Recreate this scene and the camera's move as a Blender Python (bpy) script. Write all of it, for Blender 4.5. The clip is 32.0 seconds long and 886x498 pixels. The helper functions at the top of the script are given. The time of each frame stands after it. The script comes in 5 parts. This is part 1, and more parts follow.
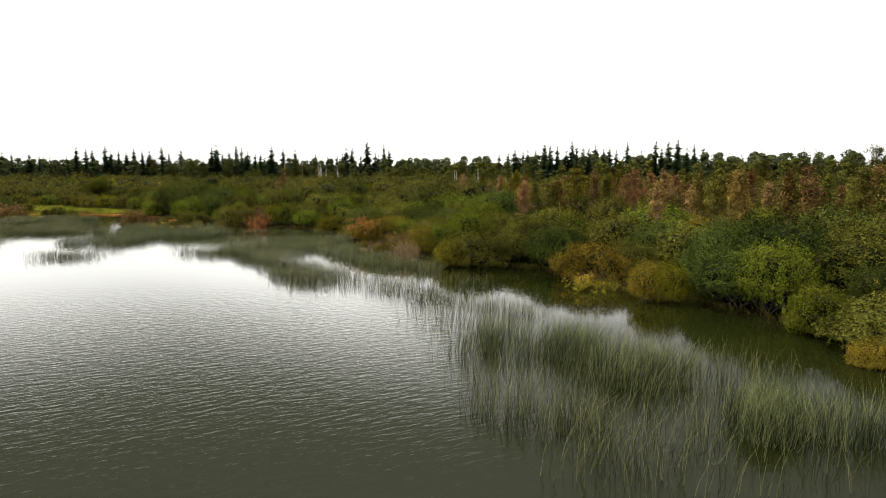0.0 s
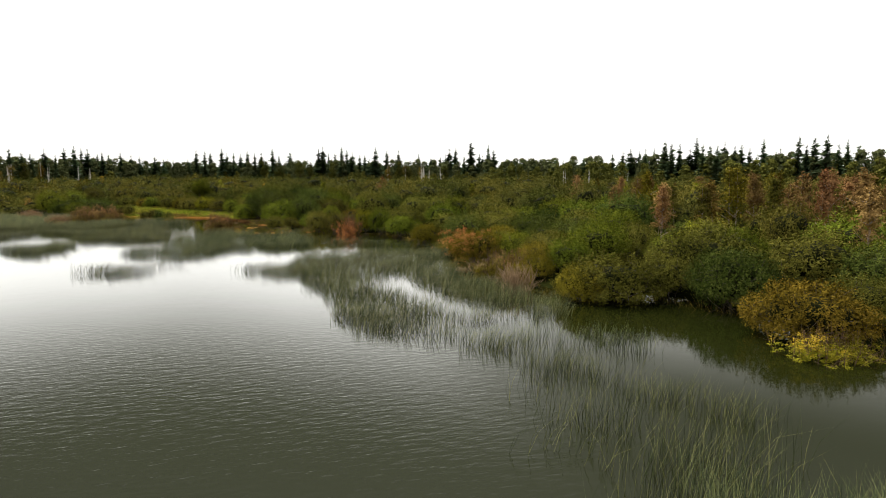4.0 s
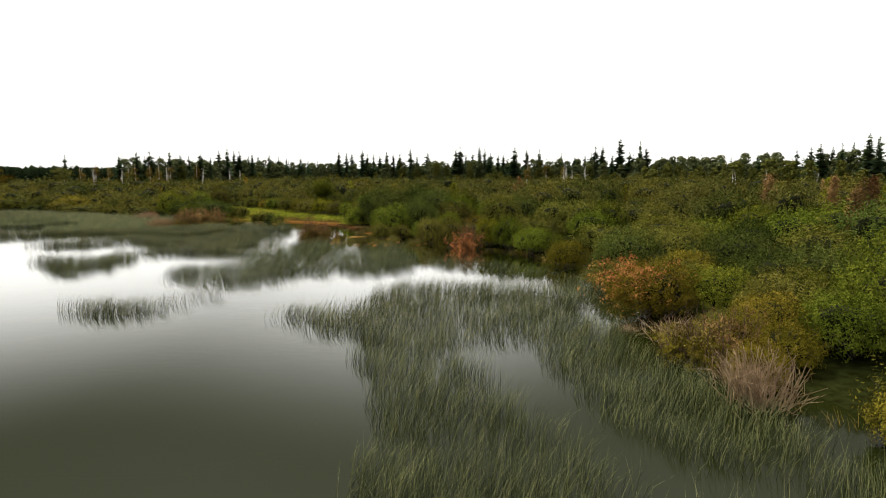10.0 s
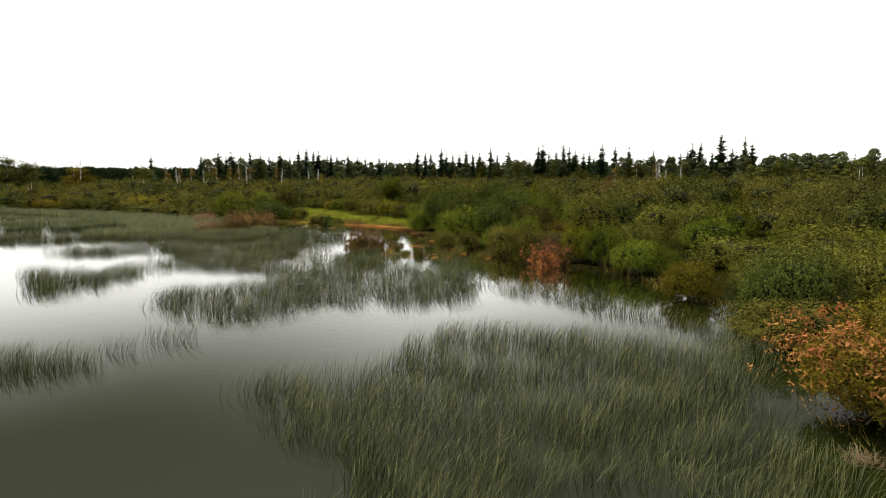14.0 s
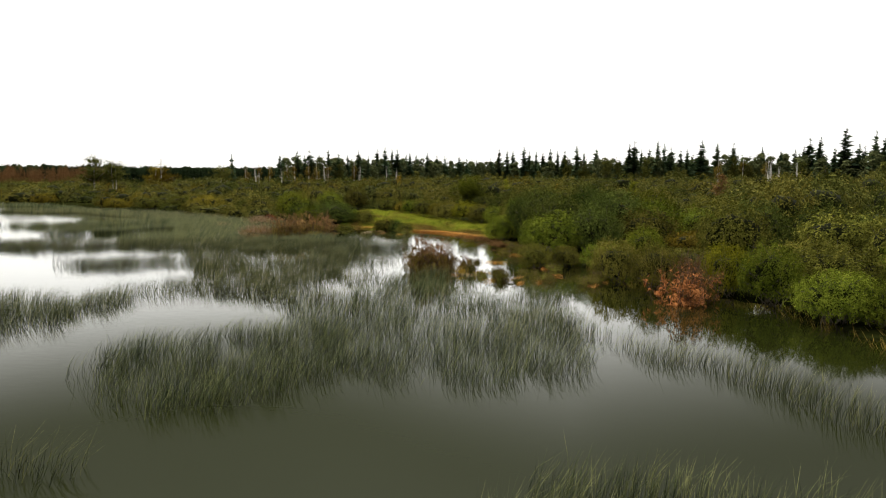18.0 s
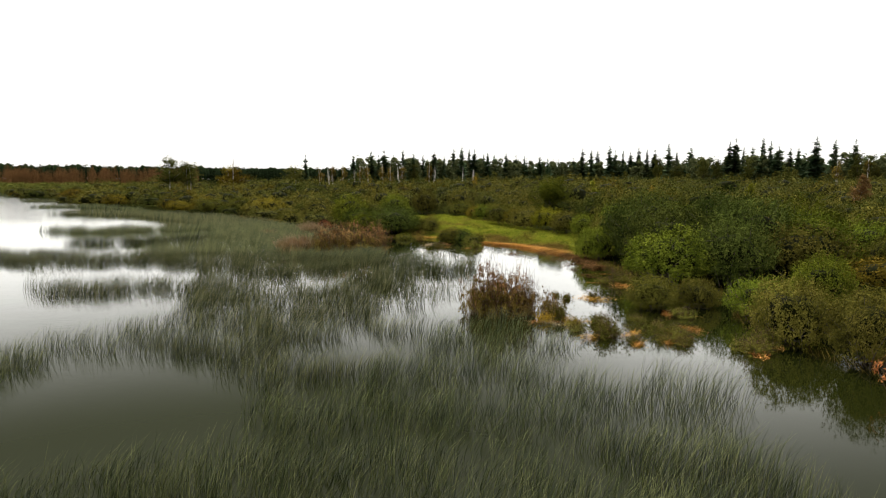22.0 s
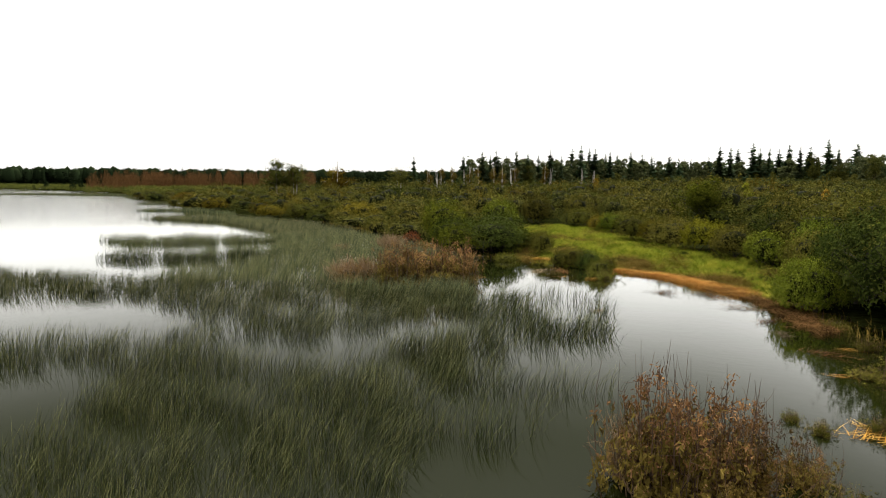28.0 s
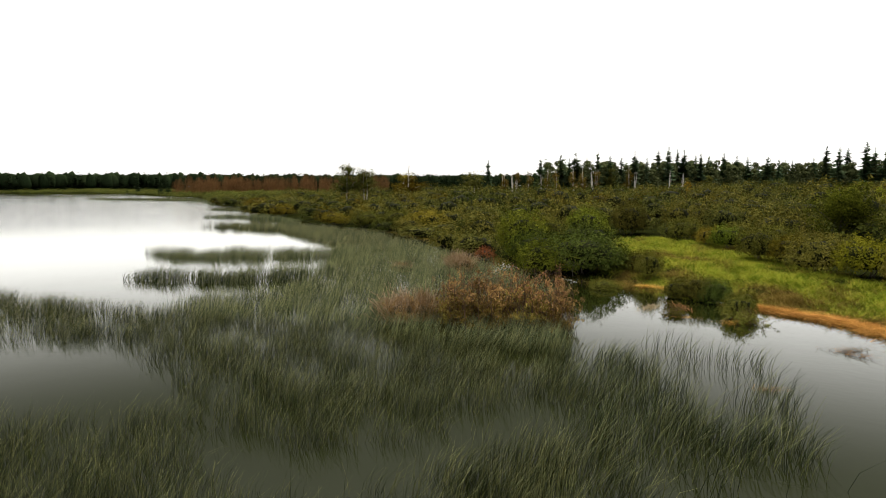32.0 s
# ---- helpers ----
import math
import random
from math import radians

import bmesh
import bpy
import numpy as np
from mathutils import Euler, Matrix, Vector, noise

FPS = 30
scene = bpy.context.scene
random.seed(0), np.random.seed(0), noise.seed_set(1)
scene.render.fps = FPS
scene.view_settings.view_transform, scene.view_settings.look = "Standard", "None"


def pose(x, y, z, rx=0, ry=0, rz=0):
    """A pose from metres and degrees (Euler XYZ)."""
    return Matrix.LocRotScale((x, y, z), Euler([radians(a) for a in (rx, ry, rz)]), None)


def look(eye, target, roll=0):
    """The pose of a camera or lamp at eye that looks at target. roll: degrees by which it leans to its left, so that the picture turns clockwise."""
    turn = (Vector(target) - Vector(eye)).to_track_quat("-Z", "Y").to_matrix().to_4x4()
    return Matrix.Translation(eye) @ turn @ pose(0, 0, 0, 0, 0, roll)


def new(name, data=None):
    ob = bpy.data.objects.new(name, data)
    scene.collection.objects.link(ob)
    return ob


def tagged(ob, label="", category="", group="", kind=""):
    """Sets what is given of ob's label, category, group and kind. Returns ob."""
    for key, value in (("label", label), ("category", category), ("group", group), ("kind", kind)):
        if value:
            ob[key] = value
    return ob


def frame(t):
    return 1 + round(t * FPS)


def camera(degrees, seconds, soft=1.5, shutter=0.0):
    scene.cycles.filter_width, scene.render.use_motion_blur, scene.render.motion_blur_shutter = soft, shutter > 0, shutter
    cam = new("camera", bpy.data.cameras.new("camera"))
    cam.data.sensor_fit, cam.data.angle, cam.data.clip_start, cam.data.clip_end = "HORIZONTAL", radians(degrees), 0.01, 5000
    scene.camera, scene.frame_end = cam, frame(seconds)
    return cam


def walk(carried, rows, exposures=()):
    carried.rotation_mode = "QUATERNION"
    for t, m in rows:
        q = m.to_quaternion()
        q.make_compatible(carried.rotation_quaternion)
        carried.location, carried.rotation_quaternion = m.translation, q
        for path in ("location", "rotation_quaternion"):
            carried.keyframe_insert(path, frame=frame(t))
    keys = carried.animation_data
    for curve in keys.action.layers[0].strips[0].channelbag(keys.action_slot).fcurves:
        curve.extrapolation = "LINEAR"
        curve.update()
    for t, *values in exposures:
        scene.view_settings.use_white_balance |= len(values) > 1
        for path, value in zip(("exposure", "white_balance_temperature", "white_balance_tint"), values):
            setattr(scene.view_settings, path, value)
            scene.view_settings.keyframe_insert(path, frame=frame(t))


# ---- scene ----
cam = camera(72.36, 32.0, soft=1.0)


def aimed(x, y, z, yaw, pitch, roll):
    """A camera pose: yaw to the left of +y, pitch up, roll leaning left, in degrees."""
    a, b = radians(yaw), radians(pitch)
    ahead = Vector((-math.sin(a) * math.cos(b), math.cos(a) * math.cos(b), math.sin(b)))
    return look((x, y, z), Vector((x, y, z)) + ahead, roll)


PATH = [
    (0, -0.00, 0.00, 7.16, -28.76, -6.70, 0.18),
    (1, 1.24, 2.97, 7.18, -26.49, -6.67, 0.16),
    (2, 2.46, 5.94, 7.21, -24.01, -6.65, 0.16),
    (3, 3.69, 8.91, 7.22, -21.51, -6.63, 0.15),
    (4, 4.93, 11.87, 7.22, -19.05, -6.61, 0.15),
    (5, 6.13, 14.82, 7.21, -16.62, -6.59, 0.15),
    (6, 7.23, 17.79, 7.19, -14.23, -6.59, 0.15),
    (7, 8.20, 20.77, 7.15, -11.96, -6.58, 0.14),
    (8, 9.06, 23.78, 7.12, -9.93, -6.56, 0.13),
    (9, 9.81, 26.81, 7.08, -7.91, -6.54, 0.13),
    (10, 10.43, 29.84, 7.03, -5.83, -6.53, 0.14),
    (11, 10.99, 32.85, 6.97, -3.84, -6.53, 0.14),
    (12, 11.51, 35.92, 6.91, -1.90, -6.54, 0.14),
    (13, 11.90, 39.09, 6.86, 0.01, -6.54, 0.13),
    (14, 12.14, 42.32, 6.82, 1.84, -6.53, 0.12),
    (15, 12.21, 45.57, 6.78, 3.63, -6.54, 0.11),
    (16, 12.06, 48.88, 6.75, 5.51, -6.56, 0.12),
    (17, 11.68, 52.24, 6.74, 7.47, -6.59, 0.14),
    (18, 11.12, 55.65, 6.75, 9.44, -6.59, 0.16),
    (19, 10.57, 59.06, 6.79, 11.36, -6.56, 0.17),
    (20, 10.14, 62.40, 6.82, 13.26, -6.54, 0.18),
    (21, 9.70, 65.66, 6.85, 15.11, -6.54, 0.18),
    (22, 9.04, 68.87, 6.87, 16.86, -6.55, 0.18),
    (23, 8.21, 71.97, 6.91, 18.56, -6.52, 0.18),
    (24, 7.43, 74.91, 6.94, 20.34, -6.47, 0.18),
    (25, 6.72, 77.69, 6.94, 22.22, -6.42, 0.17),
    (26, 5.99, 80.33, 6.92, 24.08, -6.38, 0.15),
    (27, 5.14, 82.84, 6.88, 25.90, -6.35, 0.11),
    (28, 4.13, 85.21, 6.85, 27.74, -6.34, 0.06),
    (29, 2.96, 87.47, 6.86, 29.56, -6.30, 0.01),
    (30, 1.71, 89.63, 6.93, 31.32, -6.20, -0.05),
    (31, 0.43, 91.72, 7.03, 33.03, -6.09, -0.10),
    (32, -0.92, 93.81, 7.14, 34.73, -5.99, -0.16),
]
walk(cam, [(t, aimed(*row)) for t, *row in PATH])

# ---- sky, sun ----
world = bpy.data.worlds.new("overcast_sky")
scene.world = world
world.use_nodes = True
wn, wl = world.node_tree.nodes, world.node_tree.links
wn.clear()
w_out, w_bg = wn.new("ShaderNodeOutputWorld"), wn.new("ShaderNodeBackground")
w_sky = wn.new("ShaderNodeTexSky")
w_sky.sky_type, w_sky.sun_disc = "NISHITA", False
w_sky.sun_elevation, w_sky.sun_rotation = radians(52), radians(344)
w_co, w_noise, w_ramp, w_mix = wn.new("ShaderNodeTexCoord"), wn.new("ShaderNodeTexNoise"), wn.new("ShaderNodeValToRGB"), wn.new("ShaderNodeMix")
w_noise.inputs["Scale"].default_value, w_noise.inputs["Detail"].default_value = 2.2, 4
w_ramp.color_ramp.elements[0].position, w_ramp.color_ramp.elements[0].color = 0.3, (11.0, 10.8, 10.5, 1)
w_ramp.color_ramp.elements[1].position, w_ramp.color_ramp.elements[1].color = 0.7, (12.4, 12.2, 11.8, 1)
w_mix.data_type = "RGBA"
w_mix.inputs[0].default_value = 0.94
wl.new(w_co.outputs["Generated"], w_noise.inputs["Vector"])
wl.new(w_noise.outputs["Fac"], w_ramp.inputs["Fac"])
wl.new(w_sky.outputs["Color"], w_mix.inputs[6])
wl.new(w_ramp.outputs["Color"], w_mix.inputs[7])
wl.new(w_mix.outputs[2], w_bg.inputs["Color"])
# a thinly overcast sky is brightest overhead and towards the sun
w_sep, w_up = wn.new("ShaderNodeSeparateXYZ"), wn.new("ShaderNodeMapRange")
wl.new(w_co.outputs["Generated"], w_sep.inputs[0])
wl.new(w_sep.outputs["Z"], w_up.inputs[0])
w_up.inputs[1].default_value, w_up.inputs[2].default_value, w_up.inputs[3].default_value, w_up.inputs[4].default_value = 0.0, 1.0, 0.097, 0.19
w_dot, w_side, w_mul = wn.new("ShaderNodeVectorMath"), wn.new("ShaderNodeMapRange"), wn.new("ShaderNodeMath")
w_dot.operation, w_mul.operation, w_side.interpolation_type = "DOT_PRODUCT", "MULTIPLY", "SMOOTHSTEP"
w_dot.inputs[1].default_value = (-0.27, 0.96, 0.0)
wl.new(w_co.outputs["Generated"], w_dot.inputs[0])
wl.new(w_dot.outputs["Value"], w_side.inputs[0])
w_side.inputs[1].default_value, w_side.inputs[2].default_value, w_side.inputs[3].default_value, w_side.inputs[4].default_value = -1.0, 0.25, 0.5, 1.0
wl.new(w_up.outputs[0], w_mul.inputs[0])
wl.new(w_side.outputs[0], w_mul.inputs[1])
wl.new(w_mul.outputs[0], w_bg.inputs["Strength"])
wl.new(w_bg.outputs[0], w_out.inputs["Surface"])

sun_data = bpy.data.lights.new("sun", "SUN")
sun_data.energy, sun_data.angle, sun_data.color = 4.2, radians(11), (1.0, 0.93, 0.8)
sun = new("sun", sun_data)
sun.matrix_basis = look((-60, 160, 90), (-60 + 17, 160 - 59, 90 - 79))

# ---- materials ----


def material(name):
    m = bpy.data.materials.new(name)
    m.use_nodes = True
    n = m.node_tree.nodes
    n.clear()
    return m, n, m.node_tree.links


def ramp(n, stops):
    r = n.new("ShaderNodeValToRGB")
    e = r.color_ramp.elements
    while len(e) < len(stops):
        e.new(0.5)
    for el, (p, c) in zip(e, stops):
        el.position, el.color = p, (*c, 1)
    return r


def leafy(name, dark, mid, light, rough=0.8, through_light=0.12, single=0.5, shine=0.0, spread=(0.65, 1.4)):
    """Foliage: every leaf its own shade, every plant a little off its neighbours."""
    m, n, l = material(name)
    out, bs, tr, mx = n.new("ShaderNodeOutputMaterial"), n.new("ShaderNodeBsdfPrincipled"), n.new("ShaderNodeBsdfTranslucent"), n.new("ShaderNodeMixShader")
    geo, info, hsv = n.new("ShaderNodeNewGeometry"), n.new("ShaderNodeObjectInfo"), n.new("ShaderNodeHueSaturation")
    co, no = n.new("ShaderNodeTexCoord"), n.new("ShaderNodeTexNoise")
    no.inputs["Scale"].default_value, no.inputs["Detail"].default_value = 0.9, 2
    l.new(co.outputs["Object"], no.inputs["Vector"])
    add = n.new("ShaderNodeMath")
    add.operation, add.use_clamp = "MULTIPLY_ADD", True
    l.new(no.outputs["Fac"], add.inputs[0])
    add.inputs[1].default_value = 0.9
    sub = n.new("ShaderNodeMath")
    sub.operation = "MULTIPLY_ADD"
    sub.inputs[1].default_value, sub.inputs[2].default_value = single, 0.05 - single / 2
    l.new(geo.outputs["Random Per Island"], sub.inputs[0])
    l.new(sub.outputs[0], add.inputs[2])
    r = ramp(n, ((0.1, dark), (0.5, mid), (0.95, light)))
    l.new(add.outputs[0], r.inputs["Fac"])
    hue, val = n.new("ShaderNodeMapRange"), n.new("ShaderNodeMapRange")
    hue.inputs[3].default_value, hue.inputs[4].default_value = 0.485, 0.515
    val.inputs[3].default_value, val.inputs[4].default_value = spread
    l.new(info.outputs["Random"], hue.inputs[0])
    swap = n.new("ShaderNodeMath")
    swap.operation = "FRACT"
    seven = n.new("ShaderNodeMath")
    seven.operation = "MULTIPLY"
    seven.inputs[1].default_value = 7.13
    l.new(info.outputs["Random"], seven.inputs[0])
    l.new(seven.outputs[0], swap.inputs[0])
    l.new(swap.outputs[0], val.inputs[0])
    l.new(hue.outputs[0], hsv.inputs["Hue"])
    l.new(val.outputs[0], hsv.inputs["Value"])
    l.new(r.outputs["Color"], hsv.inputs["Color"])
    l.new(hsv.outputs["Color"], bs.inputs["Base Color"])
    l.new(hsv.outputs["Color"], tr.inputs["Color"])
    bs.inputs["Roughness"].default_value = rough
    bs.inputs["Specular IOR Level"].default_value = shine
    mx.inputs[0].default_value = through_light
    l.new(bs.outputs[0], mx.inputs[1])
    l.new(tr.outputs[0], mx.inputs[2])
    l.new(mx.outputs[0], out.inputs["Surface"])
    return m


def barky(name, a, b, scale=6.0, stretch=0.3):
    m, n, l = material(name)
    out, bs, co, mp, no = n.new("ShaderNodeOutputMaterial"), n.new("ShaderNodeBsdfPrincipled"), n.new("ShaderNodeTexCoord"), n.new("ShaderNodeMapping"), n.new("ShaderNodeTexNoise")
    mp.inputs["Scale"].default_value = (1, 1, stretch)
    no.inputs["Scale"].default_value, no.inputs["Detail"].default_value = scale, 5
    l.new(co.outputs["Object"], mp.inputs["Vector"])
    l.new(mp.outputs[0], no.inputs["Vector"])
    r = ramp(n, ((0.35, a), (0.65, b)))
    l.new(no.outputs["Fac"], r.inputs["Fac"])
    l.new(r.outputs["Color"], bs.inputs["Base Color"])
    bs.inputs["Roughness"].default_value = 0.9
    bs.inputs["Specular IOR Level"].default_value = 0.04
    bump = n.new("ShaderNodeBump")
    bump.inputs["Strength"].default_value, bump.inputs["Distance"].default_value = 0.4, 0.02
    l.new(no.outputs["Fac"], bump.inputs["Height"])
    l.new(bump.outputs[0], bs.inputs["Normal"])
    l.new(bs.outputs[0], out.inputs["Surface"])
    return m


LEAF = {
    "olive": leafy("willow_leaf_olive", (0.0158, 0.0189, 0.00451), (0.0887, 0.0864, 0.0143), (0.21, 0.19, 0.0385)),
    "dark": leafy("alder_leaf_dark_green", (0.011, 0.0174, 0.00452), (0.0439, 0.0586, 0.011), (0.129, 0.147, 0.0308)),
    "green": leafy("shrub_leaf_green", (0.0143, 0.0213, 0.0028), (0.0801, 0.0978, 0.00983), (0.196, 0.211, 0.0254)),
    "lime": leafy("shrub_leaf_yellow_green", (0.0288, 0.0343, 0.00404), (0.162, 0.163, 0.0114), (0.307, 0.281, 0.0259)),
    "yellow": leafy("shrub_leaf_olive_yellow", (0.0288, 0.0234, 0.00404), (0.116, 0.0921, 0.011), (0.271, 0.2, 0.0242)),
    "gold": leafy("leaf_golden", (0.1, 0.06, 0.008), (0.3, 0.2, 0.02), (0.5, 0.34, 0.03)),
    "orange": leafy("leaf_orange", (0.09, 0.038, 0.014), (0.3, 0.118, 0.04), (0.6, 0.25, 0.085)),
    "rust": leafy("leaf_rust_brown", (0.0495, 0.0253, 0.0108), (0.154, 0.0839, 0.0324), (0.286, 0.167, 0.0624)),
    "brown": leafy("sweetgale_brown_olive", (0.0413, 0.0288, 0.0067), (0.14, 0.0998, 0.0232), (0.314, 0.23, 0.0524)),
    "straw": leafy("dead_stalk_straw", (0.12, 0.085, 0.05), (0.27, 0.2, 0.12), (0.42, 0.33, 0.21), 0.7, 0.1),
    "spruce": leafy("spruce_needles", (0.0272, 0.046, 0.0238), (0.0764, 0.112, 0.0544), (0.152, 0.196, 0.0935), 0.7, 0.15),
    "aspen": leafy("aspen_leaf", (0.0187, 0.022, 0.00521), (0.07, 0.0744, 0.0158), (0.16, 0.153, 0.0355)),
    "birch": leafy("birch_leaf_tan", (0.075, 0.0432, 0.0168), (0.25, 0.142, 0.054), (0.475, 0.294, 0.12)),
    "reed": leafy("bulrush_green", (0.0123, 0.0202, 0.00672), (0.0515, 0.0683, 0.0235), (0.185, 0.193, 0.0762), 0.6, 0.3, 1.2, 0.1, spread=(0.95, 1.15)),
    "woods": leafy("forest_leaf_dark", (0.0221, 0.031, 0.0132), (0.0624, 0.0743, 0.0298), (0.139, 0.156, 0.066)),
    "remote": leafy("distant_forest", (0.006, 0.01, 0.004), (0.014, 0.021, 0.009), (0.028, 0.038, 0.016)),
    "grass": leafy("meadow_grass", (0.04, 0.062, 0.006), (0.155, 0.215, 0.016), (0.4, 0.36, 0.045), 0.7, 0.25, 0.9, spread=(0.95, 1.15)),
    "litter": leafy("reed_litter_orange", (0.2, 0.08, 0.015), (0.62, 0.29, 0.06), (0.9, 0.52, 0.15), 0.8, 0.15, 1.0, spread=(0.95, 1.15)),
    "debris": leafy("reed_debris_brown", (0.03, 0.018, 0.008), (0.12, 0.065, 0.025), (0.36, 0.2, 0.07), 0.8, 0.1, 1.0, spread=(0.95, 1.15)),
}
BARK = {
    "grey": barky("shrub_bark_grey", (0.05, 0.042, 0.035), (0.13, 0.11, 0.09)),
    # near-black: the shade among a bush's inner twigs, put into the colour
    "twig_shade": barky("dark_inner_twigs", (0.006, 0.0075, 0.002), (0.016, 0.018, 0.005), 9, 1.0),
    "white": barky("birch_bark_white", (0.3, 0.28, 0.24), (0.75, 0.7, 0.63), 5, 1.5),
    "dark": barky("spruce_bark", (0.03, 0.025, 0.02), (0.08, 0.065, 0.05)),
    "tan": barky("birch_sapling_bark", (0.18, 0.135, 0.1), (0.4, 0.33, 0.27), 5, 1.2),
    "stem": barky("gale_stem_brown", (0.05, 0.033, 0.023), (0.17, 0.105, 0.07)),
    "pink": barky("dead_willow_bark", (0.15, 0.1, 0.055), (0.44, 0.315, 0.195)),
}

m_water, n, l = material("pond_water")
o_, dif, glo, mix_ = n.new("ShaderNodeOutputMaterial"), n.new("ShaderNodeBsdfDiffuse"), n.new("ShaderNodeBsdfGlossy"), n.new("ShaderNodeMixShader")
fre, mr = n.new("ShaderNodeFresnel"), n.new("ShaderNodeMapRange")
fre.inputs["IOR"].default_value = 1.333
mr.interpolation_type = "SMOOTHSTEP"
mr.inputs[1].default_value, mr.inputs[2].default_value, mr.inputs[3].default_value, mr.inputs[4].default_value = 0.085, 0.49, 0.024, 0.97
co_ = n.new("ShaderNodeTexCoord")
mp1, rip, mp2, chop, patch, pr = n.new("ShaderNodeMapping"), n.new("ShaderNodeTexNoise"), n.new("ShaderNodeMapping"), n.new("ShaderNodeTexNoise"), n.new("ShaderNodeTexNoise"), n.new("ShaderNodeMapRange")
mp1.inputs["Scale"].default_value, mp1.inputs["Rotation"].default_value = (1.0, 2.6, 1), (0, 0, radians(25))
rip.inputs["Scale"].default_value, rip.inputs["Detail"].default_value = 1.6, 3
chop.inputs["Scale"].default_value, chop.inputs["Detail"].default_value = 0.35, 2
patch.inputs["Scale"].default_value, patch.inputs["Detail"].default_value = 0.022, 2
pr.inputs[1].default_value, pr.inputs[2].default_value, pr.inputs[3].default_value, pr.inputs[4].default_value = 0.35, 0.6, 0.55, 1.2
l.new(co_.outputs["Object"], mp1.inputs["Vector"])
l.new(mp1.outputs[0], rip.inputs["Vector"])
l.new(co_.outputs["Object"], chop.inputs["Vector"])
l.new(co_.outputs["Object"], patch.inputs["Vector"])
l.new(patch.outputs["Fac"], pr.inputs[0])
b1, b2 = n.new("ShaderNodeBump"), n.new("ShaderNodeBump")
b1.inputs["Distance"].default_value, b2.inputs["Distance"].default_value, b2.inputs["Strength"].default_value = 0.05, 0.06, 0.05
sep, far_calm, mulr = n.new("ShaderNodeSeparateXYZ"), n.new("ShaderNodeMapRange"), n.new("ShaderNodeMath")
l.new(co_.outputs["Object"], sep.inputs[0])
lee = n.new("ShaderNodeMath")
lee.operation = "MULTIPLY_ADD"
lee.inputs[1].default_value = 0.3
l.new(sep.outputs["X"], lee.inputs[0])
l.new(sep.outputs["Y"], lee.inputs[2])
l.new(lee.outputs[0], far_calm.inputs[0])
far_calm.inputs[1].default_value, far_calm.inputs[2].default_value, far_calm.inputs[3].default_value, far_calm.inputs[4].default_value = 20, 46, 1.0, 0.03
mulr.operation = "MULTIPLY"
l.new(pr.outputs[0], mulr.inputs[0])
shelter, open_water = n.new("ShaderNodeMapRange"), n.new("ShaderNodeMath")
shelter.inputs[1].default_value, shelter.inputs[2].default_value, shelter.inputs[3].default_value, shelter.inputs[4].default_value = 8, 19, 1.0, 0.12
l.new(sep.outputs["X"], shelter.inputs[0])
open_water.operation = "MULTIPLY"
l.new(far_calm.outputs[0], open_water.inputs[0])
l.new(shelter.outputs[0], open_water.inputs[1])
breeze, both = n.new("ShaderNodeMapRange"), n.new("ShaderNodeMath")
breeze.inputs[1].default_value, breeze.inputs[2].default_value, breeze.inputs[3].default_value, breeze.inputs[4].default_value = -130, -70, 0.75, 0.0
l.new(sep.outputs["X"], breeze.inputs[0])
both.operation = "ADD"
l.new(open_water.outputs[0], both.inputs[0])
l.new(breeze.outputs[0], both.inputs[1])
l.new(both.outputs[0], mulr.inputs[1])
l.new(mulr.outputs[0], b1.inputs["Strength"])
l.new(rip.outputs["Fac"], b1.inputs["Height"])
l.new(chop.outputs["Fac"], b2.inputs["Height"])
l.new(b1.outputs[0], b2.inputs["Normal"])
murk = ramp(n, ((0.3, (0.0078, 0.0098, 0.0018)), (0.7, (0.0112, 0.0138, 0.0027))))
l.new(patch.outputs["Fac"], murk.inputs["Fac"])
l.new(murk.outputs["Color"], dif.inputs["Color"])
glo.inputs["Roughness"].default_value = 0.05
glo.inputs["Color"].default_value = (0.975, 0.978, 0.95, 1)
l.new(b2.outputs[0], glo.inputs["Normal"])
l.new(b2.outputs[0], fre.inputs["Normal"])
wind, less = n.new("ShaderNodeMapRange"), n.new("ShaderNodeMath")
wind.interpolation_type = "SMOOTHSTEP"
wind.inputs[1].default_value, wind.inputs[2].default_value, wind.inputs[3].default_value, wind.inputs[4].default_value = 0.5, 12, 0.042, -0.02
l.new(sep.outputs["X"], wind.inputs[0])
less.operation, less.use_clamp = "SUBTRACT", True
l.new(fre.outputs[0], less.inputs[0])
gust, blown = n.new("ShaderNodeMapRange"), n.new("ShaderNodeMath")
gust.inputs[1].default_value, gust.inputs[2].default_value, gust.inputs[3].default_value, gust.inputs[4].default_value = -50, -14, 0.07, 0.0
l.new(sep.outputs["X"], gust.inputs[0])
blown.operation = "ADD"
l.new(wind.outputs[0], blown.inputs[0])
l.new(gust.outputs[0], blown.inputs[1])
calm, pool, still, settled = n.new("ShaderNodeMapRange"), n.new("ShaderNodeMapRange"), n.new("ShaderNodeMath"), n.new("ShaderNodeMath")
calm.inputs[1].default_value, calm.inputs[2].default_value, calm.inputs[3].default_value, calm.inputs[4].default_value = 78, 100, 0.0, -0.035
pool.inputs[1].default_value, pool.inputs[2].default_value = -13, -3
l.new(sep.outputs["Y"], calm.inputs[0])
l.new(sep.outputs["X"], pool.inputs[0])
still.operation, settled.operation = "MULTIPLY", "ADD"
l.new(calm.outputs[0], still.inputs[0])
l.new(pool.outputs[0], still.inputs[1])
l.new(blown.outputs[0], settled.inputs[0])
